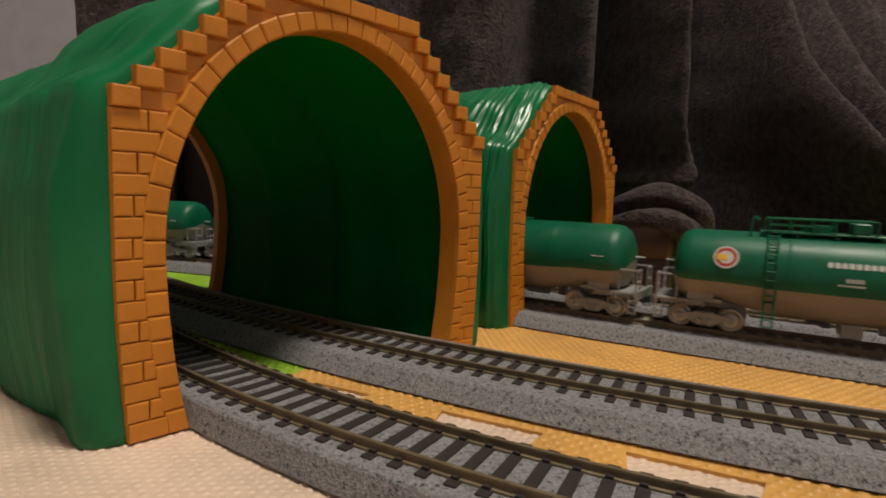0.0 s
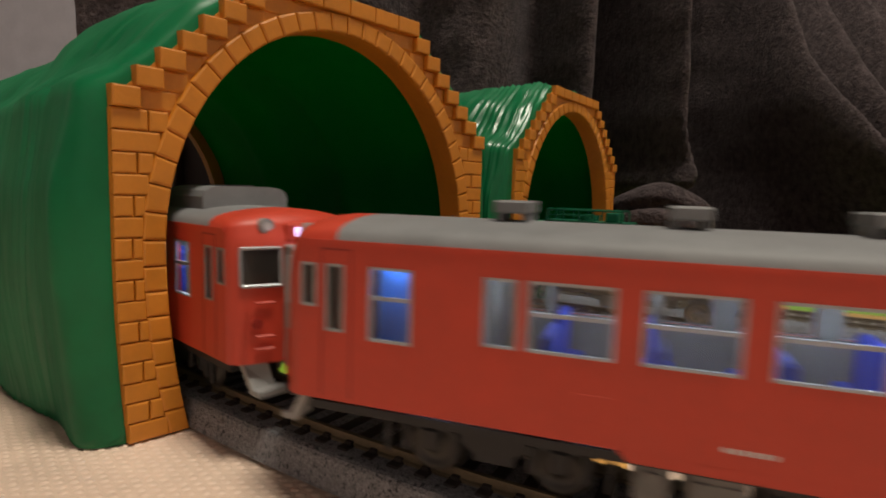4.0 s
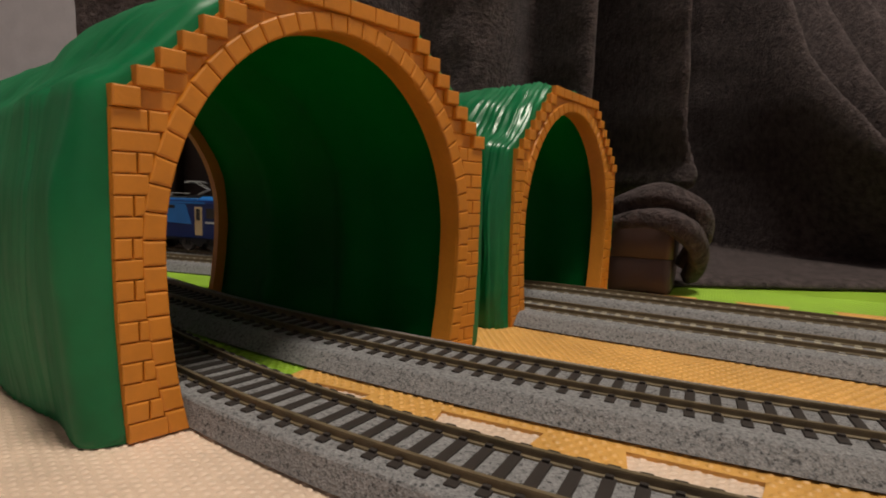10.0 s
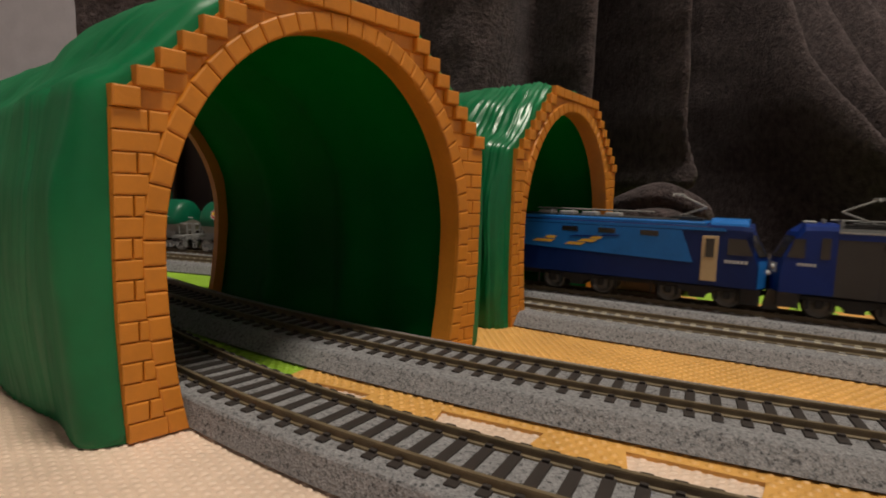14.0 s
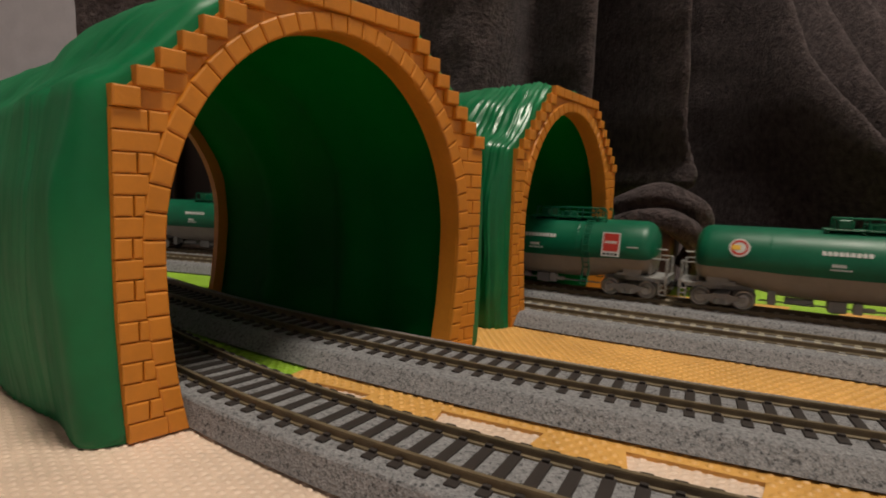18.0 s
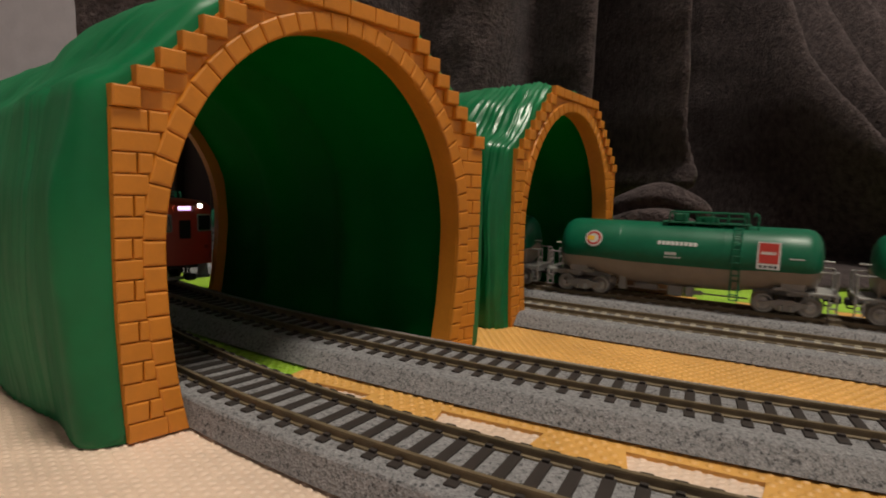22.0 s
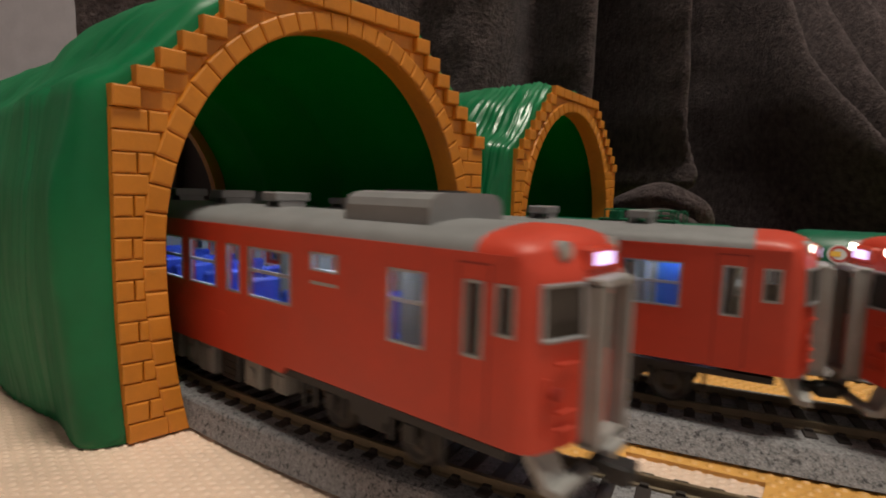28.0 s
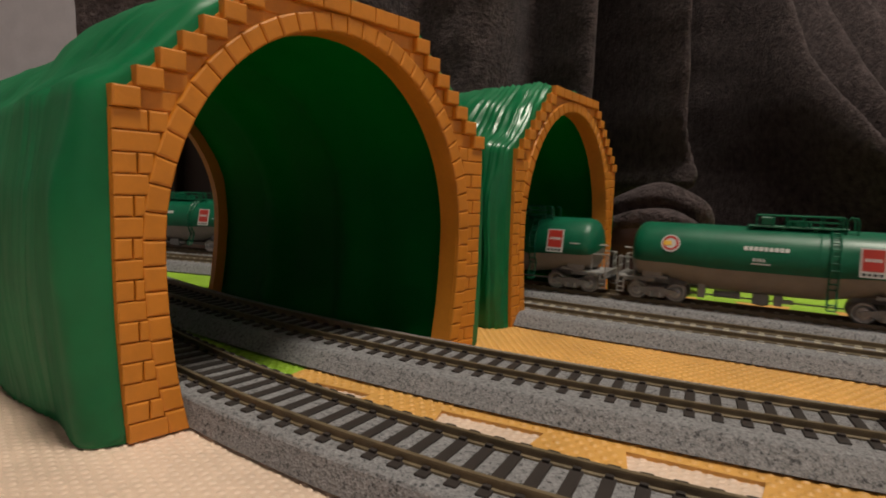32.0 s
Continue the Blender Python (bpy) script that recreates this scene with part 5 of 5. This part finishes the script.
def railcar(front, rear, cooler, lit_front=True, lit_rear=False, label="", plan=None, gang=True, gang_rear=True):
    """A red diesel railcar; front and rear are 'cab' or 'flat'; cooler: where the roof unit stands."""
    t = thing("diesel_railcar", label or "red diesel railcar with a grey roof and lit windows", "railcar", "red railcars")
    holes = []
    for a, b, form in plan or WINDOWS:
        z0, z1 = SILL[form]
        holes.append((HALF - b, HALF - a, z0, z1) if front == "cab" else (a - HALF, b - HALF, z0, z1))
    fl = 1 if front == "cab" else -1
    x0, x1 = -HALF + (6.65 if rear == "cab" else 0.0), HALF - (6.65 if front == "cab" else 0.0)
    for y in (-17.8, 17.8):
        bm = bmesh.new()
        side_wall(bm, y, holes, x0, x1, 14.4, 46.2)
        w = part("side_wall", bm, RED, t, "red side with real windows")
        k = -1 if y < 0 else 1
        bm = bmesh.new()
        side_wall(bm, y - k * 1.35, holes, x0, x1, 14.4, 46.0, False)
        part("wall_lining", bm, CREAM, w)
        for (a, b, c, d) in holes:
            bm = bmesh.new()
            yo = y + k * 0.18
            for p, q in (((a, c), (b, c)), ((a, d), (b, d)), ((a, c), (a, d)), ((b, c), (b, d))):
                box(bm, min(p[0], q[0]) - 0.25, max(p[0], q[0]) + 0.25, min(yo, y - k * 0.5), max(yo, y - k * 0.5), min(p[1], q[1]) - 0.25, max(p[1], q[1]) + 0.25)
            if b - a > 8:
                box(bm, a, b, min(yo, y - k * 0.5), max(yo, y - k * 0.5), 35.4, 36.1)
            f = part("window", bm, SILVER, w, "silver window frame")
            bm = bmesh.new()
            bm.faces.new([bm.verts.new(v) for v in ((a, y - k * 0.4, c), (b, y - k * 0.4, c), (b, y - k * 0.4, d), (a, y - k * 0.4, d))])
            pane = part("pane", bm, PANE, f)
        for d0, d1 in ((11.8, 18.3), (241.6, 248.2)) if plan is WINDOWS_40 else ((58, 78), (198.5, 215.5), (11.8, 18.3) if plan else (15.5, 23)):
            bm = bmesh.new()
            for x in (d0, (d0 + d1) / 2, d1) if d1 - d0 > 10 else (d0, d1):
                box(bm, fl * (HALF - x) - 0.2, fl * (HALF - x) + 0.2, *sorted((y + k * 0.06, y - k * 0.3)), 15.2, 44.5)
            box(bm, *sorted((fl * (HALF - d1), fl * (HALF - d0))), *sorted((y + k * 0.06, y - k * 0.3)), 44.3, 44.7)
            part("door_seam", bm, RED_DARK, w)
        bm = bmesh.new()
        box(bm, x0, x1, *sorted((y, y + k * 0.3)), 45.6, 46.3)
        part("gutter", bm, RED, w)
        bm = bars(bmesh.new(), [0.8] * 6, (38 if y < 0 else 46), y + k * 0.02, 17.0, 0.8, k * 0.12)
        part("lettering", bm, WHITE, w)
        for x, wd in ((20, 7), (-30, 9), (-62, 6), (66, 6)):
            bm = bmesh.new()
            box(bm, x - wd / 2, x + wd / 2, *sorted((y - k * 0.2, y + k * 0.05)), 18.5, 23.0, 0.04)
            part("hatch", bm, RED, w)
        bm = bmesh.new()
        slab(bm, [(-62, y, 14.5), (-60, y, 12.6), (60, y, 12.6), (62, y, 14.5)], (0, -k * 1.0, 0))
        part("side_skirt", bm, RED, w)
    r0, r1 = -HALF + (15 if rear == "cab" else 0), HALF - (15 if front == "cab" else 0)
    bm = bmesh.new()
    grid(bm, [[(x, y, z) for y, z in ROOF_CURVE] for x in np.linspace(r0, r1, 9)])
    grid(bm, [[(x, y * 0.93, z - 1.2) for y, z in ROOF_CURVE] for x in np.linspace(r0, r1, 9)])
    roof = part("roof", bm, ROOF, t, "matt grey roof", smooth=True)
    # ventilators on short stems
    for x in (-100, -66, -36, -8, 22, 52, 84):
        if cooler is not None and abs(x - cooler) < 24:
            continue
        bm = bmesh.new()
        for o in (-2.5, 2.5):
            box(bm, x + o - 0.7, x + o + 0.7, -4.2, 4.2, 49.8, 52.6)
        box(bm, x - 3.4, x + 3.4, -5.6, 5.6, 52.3, 54.8, 0.35)
        part("ventilator", bm, ROOF, roof, "grey roof ventilator")
    if cooler is not None:
        bm = bmesh.new()
        for lo, hi, e0 in ((-14, 10, 0.0), (10, 15, 1.0)):
            rows = []
            for x, f in ((lo, 0.0), (hi, e0)):
                rows.append([(cooler + x, y * (1 - 0.3 * f), z - (z - 49) * 0.75 * f) for y, z in ((-12.5, 49), (-12.5, 53.0), (-11.8, 54.6), (-10, 55.6), (-7, 56.0), (7, 56.0), (10, 55.6), (11.8, 54.6), (12.5, 53.0), (12.5, 49))])
            vs = grid(bm, rows)
            if lo < 0:
                bm.faces.new(vs[0])
        bmesh.ops.recalc_face_normals(bm, faces=bm.faces)
        c = part("roof_cooler", bm, ROOF, roof, "long grey roof cooling unit")
        bm = bmesh.new()
        for o in (-8, 4):
            rod(bm, (cooler + o, 0, 55.8), (cooler + o, 0, 56.4), 4.6, 16)
        part("fan_grille", bm, DARK, c)
    if front == "cab":
        cab_end(t, 1, lit_front, gang)
    else:
        flat_end(t, 1)
    if rear == "cab":
        cab_end(t, -1, lit_rear, gang_rear)
    else:
        flat_end(t, -1)
    # inside: floor, seats, lit ceiling strip
    bm = bmesh.new()
    box(bm, -HALF + 8, HALF - 8, -16, 16, 11.5, 13.2)
    part("floor_pan", bm, DARK, t)
    bm = bmesh.new()
    box(bm, -HALF + 23, HALF - 23, -1.0, 1.0, 44.6, 45.4)
    part("ceiling_light_strip", bm, INLIGHT, t, "glowing ceiling light strip")
    bm = bmesh.new()
    box(bm, -HALF + 9, HALF - 9, -15.8, 15.8, 45.8, 46.1)
    for x in (-96, -56, 56, 88):
        box(bm, x - 0.4, x + 0.4, -15.5, -4, 13, 45.6)
        box(bm, x - 0.4, x + 0.4, 4, 15.5, 13, 45.6)
    part("interior_lining", bm, CREAM, t)
    sm = shared("seat_block", SEAT, lambda bm: (box(bm, -4.2, 4.2, -6, 6, 13.2, 21.5, 0.5), box(bm, -1.1, 1.1, -6, 6, 21, 31.6, 0.7)))
    for i in range(9):
        for y in (-9.4, 9.4):
            put("seat", sm, t, Matrix.Translation((-75 + 18.7 * i, y, 0)))
    ends = (22.0, 31.0) if plan is WINDOWS_40 else (27.0, 38.5)
    for e in (-1, 1):
        for y in (-12.6, 12.6):
            bm = bmesh.new()
            box(bm, *sorted((e * (HALF - ends[0]), e * (HALF - ends[1]))), y - 0.5, y + 0.5, 13.2, 42.5, 0.2)
            part("seat_screen", bm, BLUEWALL, t, "blue compartment wall")
    lm = shared("interior_led", LEDGLOW, lambda bm: box(bm, -1.3, 1.3, -0.7, 0.7, 41.2, 42.2, 0.2))
    for i in range(6):
        put("interior_led", lm, t, Matrix.Translation((-92 + 37 * i, 0, 0)), "small bright ceiling lamp")
    for e in (-1, 1):
        # a dark wall added at each end to stop saloon light reaching the cab
        bm = bmesh.new()
        box(bm, *sorted((e * (HALF - 20.2), e * (HALF - 21.0))), -16, 16, 13.2, 46.0)
        part("cab_light_stop", bm, DARK, t, "added dark wall that keeps the saloon light out of the cab")
        # extra glowing blocks, hidden above the windows, added to brighten the blue walls
        for y in (-14.8, 14.8):
            put("interior_led", lm, t, Matrix.Translation((e * (HALF - sum(ends) / 2), y, 2.4)))
    # underfloor equipment
    row = ((-56, 6, 5.0), (-46, 9, 4.0), (-36, 7, 4.6), (-25, 10, 3.6), (-12, 11, 3.2), (1, 7, 3.8), (10, 6, 3.4), (20, 8, 3.0), (32, 9, 3.4), (44, 8, 4.4), (55, 6, 5.4))
    for side in (-1, 1):
        for i, (x, ln, z0) in enumerate(row):
            bm = bmesh.new()
            xc = x * -side * fl
            box(bm, xc - ln / 2, xc + ln / 2, *sorted((side * (4 + i % 3), side * (15.2 + 0.5 * (i % 2)))), z0, 12.4, 0.6)
            yo = side * (15.2 + 0.5 * (i % 2))
            if i % 3 == 0:
                rod(bm, (xc, yo - side, z0 + 3.6), (xc, yo + side * 0.6, z0 + 3.6), 2.0, 10)
            elif i % 3 == 1:
                for o in (-0.25, 0.25):
                    box(bm, xc + ln * o - ln * 0.18, xc + ln * o + ln * 0.18, *sorted((yo - side, yo + side * 0.35)), z0 + 1.0, 10.4, 0.15)
            else:
                for z in (z0 + 1.2, z0 + 3.0, z0 + 4.8):
                    box(bm, xc - ln * 0.4, xc + ln * 0.4, *sorted((yo - side, yo + side * 0.3)), z, z + 0.7)
            part("equipment_box", bm, (LIGHTUNDER if plan is WINDOWS_40 else UNDER) if i not in (2, 8) else DARK, t)
    bm = bmesh.new()
    rod(bm, (-58, -8, 7), (58, -8, 7), 0.9, 8)
    rod(bm, (-3, -12, 6.5), (12, -12, 6.5), 2.6, 12)
    part("pipework", bm, DARK, t)
    for x in (-84, 84):
        bogie(t, x, 25.0, 5.4, DARK, CARWHEEL, "car")
    return t


# ---- where each car stands, second by second ----
TIMES = [0.25 * i for i in range(129)]


def car_rows(k, centre, way, half):
    """Poses of a car on track k: centre(t) along the way, way is +1 or -1, half the distance of its bogies."""
    rows = []
    for t in TIMES:
        s = centre(t)
        a, b = on_way(k, s - half), on_way(k, s + half)
        d = (b - a) * way
        m = (a + b) / 2
        rows.append((t, pose(m[0] * S, m[1] * S, RAIL_TOP * S, 0, 0, math.degrees(math.atan2(d[1], d[0])))))
    return rows


def along(points):
    ts, ss = [p[0] for p in points], [p[1] for p in points]
    return lambda t: float(np.interp(t, ts, ss))


def trains():
    out = []
    # tank train on the third track, running left
    wagon = tank_wagon()
    ref = along([(0, 528 + D3), (2, 321 + D3), (6.1, -103 + D3), (7.5, -248 + D3), (32, -2784 + D3)])
    def back(s):
        """The tank train runs a little behind beyond the tunnels."""
        q = max(0.0, min(1.0, (340 + D3 - s) / 150))
        return s - 26 * q * q * (3 - 2 * q)
    first, cars = True, []
    for j in range(-3, 3):
        w = wagon if first else copy_thing(wagon, Matrix.Identity(4))
        first = False
        cars.append((w, car_rows(3, lambda t, j=j: back(ref(t) + 157 * j), -1, 53.6)))
    out.append((3, cars))
    # two locomotives and tanks on the far track, running right
    cars = []
    run = along([(0, -197 - 101 * 17), (17, -197), (32, 98.5 * 13)])
    cars.append((freight_loco(), car_rows(4, lambda t: 1151 + D4 + run(t), 1, 60)))
    cars.append((twin_loco(), car_rows(4, lambda t: 899.5 + D4 + run(t), 1, 75)))
    for j in range(13):
        cars.append((copy_thing(wagon, Matrix.Identity(4)), car_rows(4, lambda t, j=j: 676 + D4 - 157 * j + run(t), 1, 53.6)))
    out.append((4, cars))
    # four red railcars on the second track, running right
    tail = along([(0, -3998), (24, -731.5), (25, -597), (28.9, -56), (30, 97), (30.6, 175), (31, 226.5), (31.5, 297), (32, 376)])
    kinds = [("flat", "cab", None, False), ("cab", "flat", -92, True), ("flat", "cab", None, True), ("cab", "flat", -92, False)]
    made = {}
    cars = []
    for i, kd in enumerate(kinds):
        if kd not in made:
            made[kd] = railcar(kd[0], kd[1], kd[2], True, True, plan=None if kd[0] == "cab" else WINDOWS_REAR, gang=kd[3], gang_rear=kd[3])
            c = made[kd]
        else:
            c = copy_thing(made[kd], Matrix.Identity(4))
        cars.append((c, car_rows(2, lambda t, i=i: tail(t) + HALF + 268 * i, 1, 84)))
    out.append((2, cars))
    # two pairs of red railcars on the nearest track, running left
    a = railcar("cab", "cab", -86, True, False, "red diesel railcar with cabs at both ends and lit windows", WINDOWS_40, False)
    b = railcar("cab", "cab", -86, True, False, "red diesel railcar with gangway ends, coupled behind its twin", WINDOWS_40, True)
    # the nearest cars are of a slightly larger make
    a.scale = b.scale = (1.04, 1.04, 1.04)
    pairs = [(a, b), (copy_thing(a, Matrix.Identity(4)), copy_thing(b, Matrix.Identity(4)))]
    centres = [along([(0, 750), (2, 370), (2.5, 273.5), (3, 176.5), (3.5, 80), (5.5, -302), (6, -414), (8, -810), (32, -4040)]),
               along([(0, 4300), (22, 925), (25, 365), (25.4, 288), (27.6, -143), (28, -217), (28.3, -268), (28.6, -324), (29, -408), (32, -978)])]
    for (p, q), mid in zip(pairs, centres):
        out.append((1, [(p, car_rows(1, mid, -1, 87)), (q, car_rows(1, lambda t, f=mid: f(t) + 277, -1, 87))]))
    return out


# ---- behind the tracks: brown box, fleece blanket over a low table ----
def tray(bm, x0, x1, y0, y1, levels):
    """A rounded tray from loops (z, inset)."""
    rows = []
    for z, g in levels:
        loop = []
        rr = 5.5 - g
        for cx, cy, q in ((x1 - 5.5, y0 + 5.5, -1), (x1 - 5.5, y1 - 5.5, 0), (x0 + 5.5, y1 - 5.5, 1), (x0 + 5.5, y0 + 5.5, 2)):
            for j in range(7):
                w = (q + j / 6) * math.pi / 2
                loop.append((cx + rr * math.cos(w), cy + rr * math.sin(w), z))
        rows.append(loop)
    vs = grid(bm, rows, closed=True)
    bm.faces.new(vs[0])
    bm.faces.new(vs[-1])
    bmesh.ops.recalc_face_normals(bm, faces=bm.faces)


def brown_box():
    t = thing("storage_box", "dark brown plastic storage box beside the track", "box")
    t.scale, t.location = (Q, Q, Q), (0, 0, MAT_Z * S)
    u = Vector((0.893, -0.45, 0))
    v = Vector((0.45, 0.893, 0))
    m = Matrix(((u.x, v.x, 0, 157), (u.y, v.y, 0, 374), (0, 0, 1, 0), (0, 0, 0, 1)))
    bm = bmesh.new()
    tray(bm, -80, 0, 0, 60, [(0, 1.2), (0.8, 0.3), (2, 0), (24.0, 0), (24.7, 0.5)])
    bm.transform(m)
    part("lower_tray", bm, BOXBROWN, t, smooth=True)
    bm = bmesh.new()
    tray(bm, -80.6, 0.6, -0.6, 60.6, [(24.9, 0.6), (25.3, 0), (46.6, 0), (48.6, 0.5), (49.5, 1.8), (49.5, 3.0), (48.8, 4.2)])
    bm.transform(m)
    part("upper_tray", bm, BOXBROWN, t, smooth=True)


def blanket_y(x, z):
    """How far back the hanging blanket is at x and height z (millimetres)."""
    def ridge(c, w, amp):
        q = (x - c) / w
        return amp * math.exp(-q * q)
    def step(c, w):
        return 1 / (1 + math.exp(-max(-40.0, min(40.0, (x - c) / w))))
    # left of the gap: a broad fold, a deep valley and a ridge
    left = 474 + ridge(76, 19, 52) - ridge(24, 22, 12) + ridge(-30, 18, 26) - ridge(-80, 30, 10) + ridge(-140, 30, 20) - ridge(114, 13, 16)
    left += 0.06 * (200 - z)
    # the hanging fold: comes forward to its right edge, gathered at its foot
    edge = 193 + 9 * math.exp(-((z - 90) / 24) ** 2) + 0.02 * (150 - z)
    f = max(0.0, min(1.0, (x - 122) / (edge - 122)))
    fold = 650 - 212 * (1 - (1 - f) ** 1.35) + 60 * max(0.0, min(1.0, (76 - z) / 14)) - 8 * math.exp(-((z - 84) / 10) ** 2)
    # the shaded hollow and the slanting folds beyond, lying back towards the table top
    rc = 358 + 0.0018 * max(0.0, 235 - z) ** 2
    y = 560 + ridge(292, 52, 185)
    y -= ridge(rc, 28 if x < rc else 12, 95)
    rd = rc + 54 + 0.05 * (z - 120)
    y -= ridge(rd, 26 if x < rd else 14, 70)
    re = rd + 58
    y -= ridge(re, 24, 60)
    y -= ridge(re + 70, 30, 50)
    y += max(0.0, z - 105) * 0.8 * min(1.0, max(0.0, (x - rc + 45) / 60))
    a, b = step(124, 1.0), step(edge + 1, 1.1)
    y = (left * (1 - a) + fold * a) * (1 - b) + y * b
    y += 7 * noise.noise(Vector((x * 0.014, z * 0.009, 1.7))) + 3.5 * noise.noise(Vector((x * 0.05, z * 0.035, 5.2)))
    return y


def blanket():
    t = thing("fleece_blanket", "charcoal fleece blanket hanging in deep folds over a low table", "blanket")
    t.scale, t.location = (Q, Q, Q), (0, 0, MAT_Z * S)
    bm = bmesh.new()
    rows = []
    for i in range(0, 461):
        x = -312 + i * 2.55
        col = []
        if x > 150:
            # the hem rolls forward over the mat
            y0 = 409 + (x - 190) * 0.05 + 3 * noise.noise(Vector((x * 0.03, 0, 8)))
            yb = blanket_y(x, 40)
            col += [(x, y0 + 6, 0.4), (x, y0, 1.5), (x, y0 - 0.6, 3.4), (x, y0 + 1.5, 5.6), (x, y0 + 14, 8.5 + 1.5 * noise.noise(Vector((x * 0.02, 1, 1))))]
            col += [(x, y0 + 14 + (yb - y0 - 14) * f, 8.5 + 2 * f) for f in (0.15, 0.5, 0.95)]
            zs = [12 + (360 - 12) * j / 80 for j in range(81)]
        else:
            low = 40 + 100 * min(1, max(0, (-120 - x) / 60))
            yb = blanket_y(x, low)
            col += [(x, yb + 8, low), (x, yb + 4, low - 2), (x, yb, low)] + [(x, yb, low)] * 5
            zs = [low + (360 - low) * j / 80 for j in range(81)]
        col += [(x, blanket_y(x, z), z) for z in zs]
        ytop = blanket_y(x, 360)
        col += [(x, ytop + 14, 370), (x, ytop + 60, 374), (x, 1180, 374)]
        rows.append(col)
    grid(bm, rows)
    bmesh.ops.remove_doubles(bm, verts=bm.verts, dist=0.01)
    bmesh.ops.recalc_face_normals(bm, faces=bm.faces)
    part("drape", bm, FLEECE, t, smooth=True)

    def tube(name, path, radii, seed):
        bm = bmesh.new()
        rings = []
        pts = [Vector(p) for p in path]
        n = 40
        for i in range(n + 1):
            f = i / n * (len(pts) - 1)
            k = min(int(f), len(pts) - 2)
            p0, p1, p2, p3 = pts[max(k - 1, 0)], pts[k], pts[k + 1], pts[min(k + 2, len(pts) - 1)]
            q = f - k
            c = 0.5 * ((2 * p1) + (p2 - p0) * q + (2 * p0 - 5 * p1 + 4 * p2 - p3) * q * q + (3 * p1 - p0 - 3 * p2 + p3) * q ** 3)
            d = (p2 - p0) * (1 - q) + (p3 - p1) * q
            r = float(np.interp(f, range(len(radii)), radii))
            rot = d.to_track_quat("Z", "Y").to_matrix()
            rings.append([c + rot @ Vector((math.cos(a), math.sin(a), 0)) * (r * (1 + 0.22 * noise.noise(Vector((math.cos(a) * 1.3 + seed, math.sin(a) * 1.3, i * 0.12))))) for a in [2 * math.pi * j / 20 for j in range(20)]])
        vs = grid(bm, rings, closed=True)
        bm.faces.new(vs[0])
        bm.faces.new(vs[-1])
        bmesh.ops.recalc_face_normals(bm, faces=bm.faces)
        part(name, bm, FLEECE, t, smooth=True)
    tube("fold", [(112, 452, 44), (132, 408, 61), (150, 391, 69), (163, 385, 67), (176, 384, 58), (182, 388, 46), (182, 395, 34), (176, 402, 18)], [4, 7.5, 8.5, 8.5, 9, 8.5, 8, 6], 1.0)
    tube("fold", [(106, 418, 40), (122, 384, 49.5), (136, 371, 53), (150, 367, 52), (163, 369, 46), (174, 375, 35), (180, 386, 22), (181, 400, 10)], [3, 5.0, 6.5, 8, 9.0, 8.5, 7, 6], 4.0)


def low_table():
    t = thing("low_table", "dark brown wooden low table under the blanket", "table")
    bm = bmesh.new()
    box(bm, -330, 800, 790, 1230, 330, 358, 3)
    part("tabletop", bm, WOOD, t)
    for x, y in ((-300, 800), (740, 800), (-300, 1170), (740, 1170)):
        bm = bmesh.new()
        box(bm, x, x + 45, y, y + 45, -1.2, 330, 3)
        part("leg", bm, WOOD, t)
    bm = bmesh.new()
    box(bm, -385, 120, 650, 665, -1.2, 330)
    part("back_panel", bm, WOOD, t)
    for i in range(8):
        bm = bmesh.new()
        box(bm, -330 + i * 62, -306 + i * 62, 628, 648, -1.2, 330, 2)
        part("slat", bm, WOOD, t)


def backdrop():
    brown_box()
    blanket()
    low_table()


def build():
    setting()
    mats()
    tunnels()
    backdrop()
    tracks()


build()
TRAINS = trains()


def motions():
    for k, cars in TRAINS:
        for car, rows in cars:
            walk(car, rows)


motions()
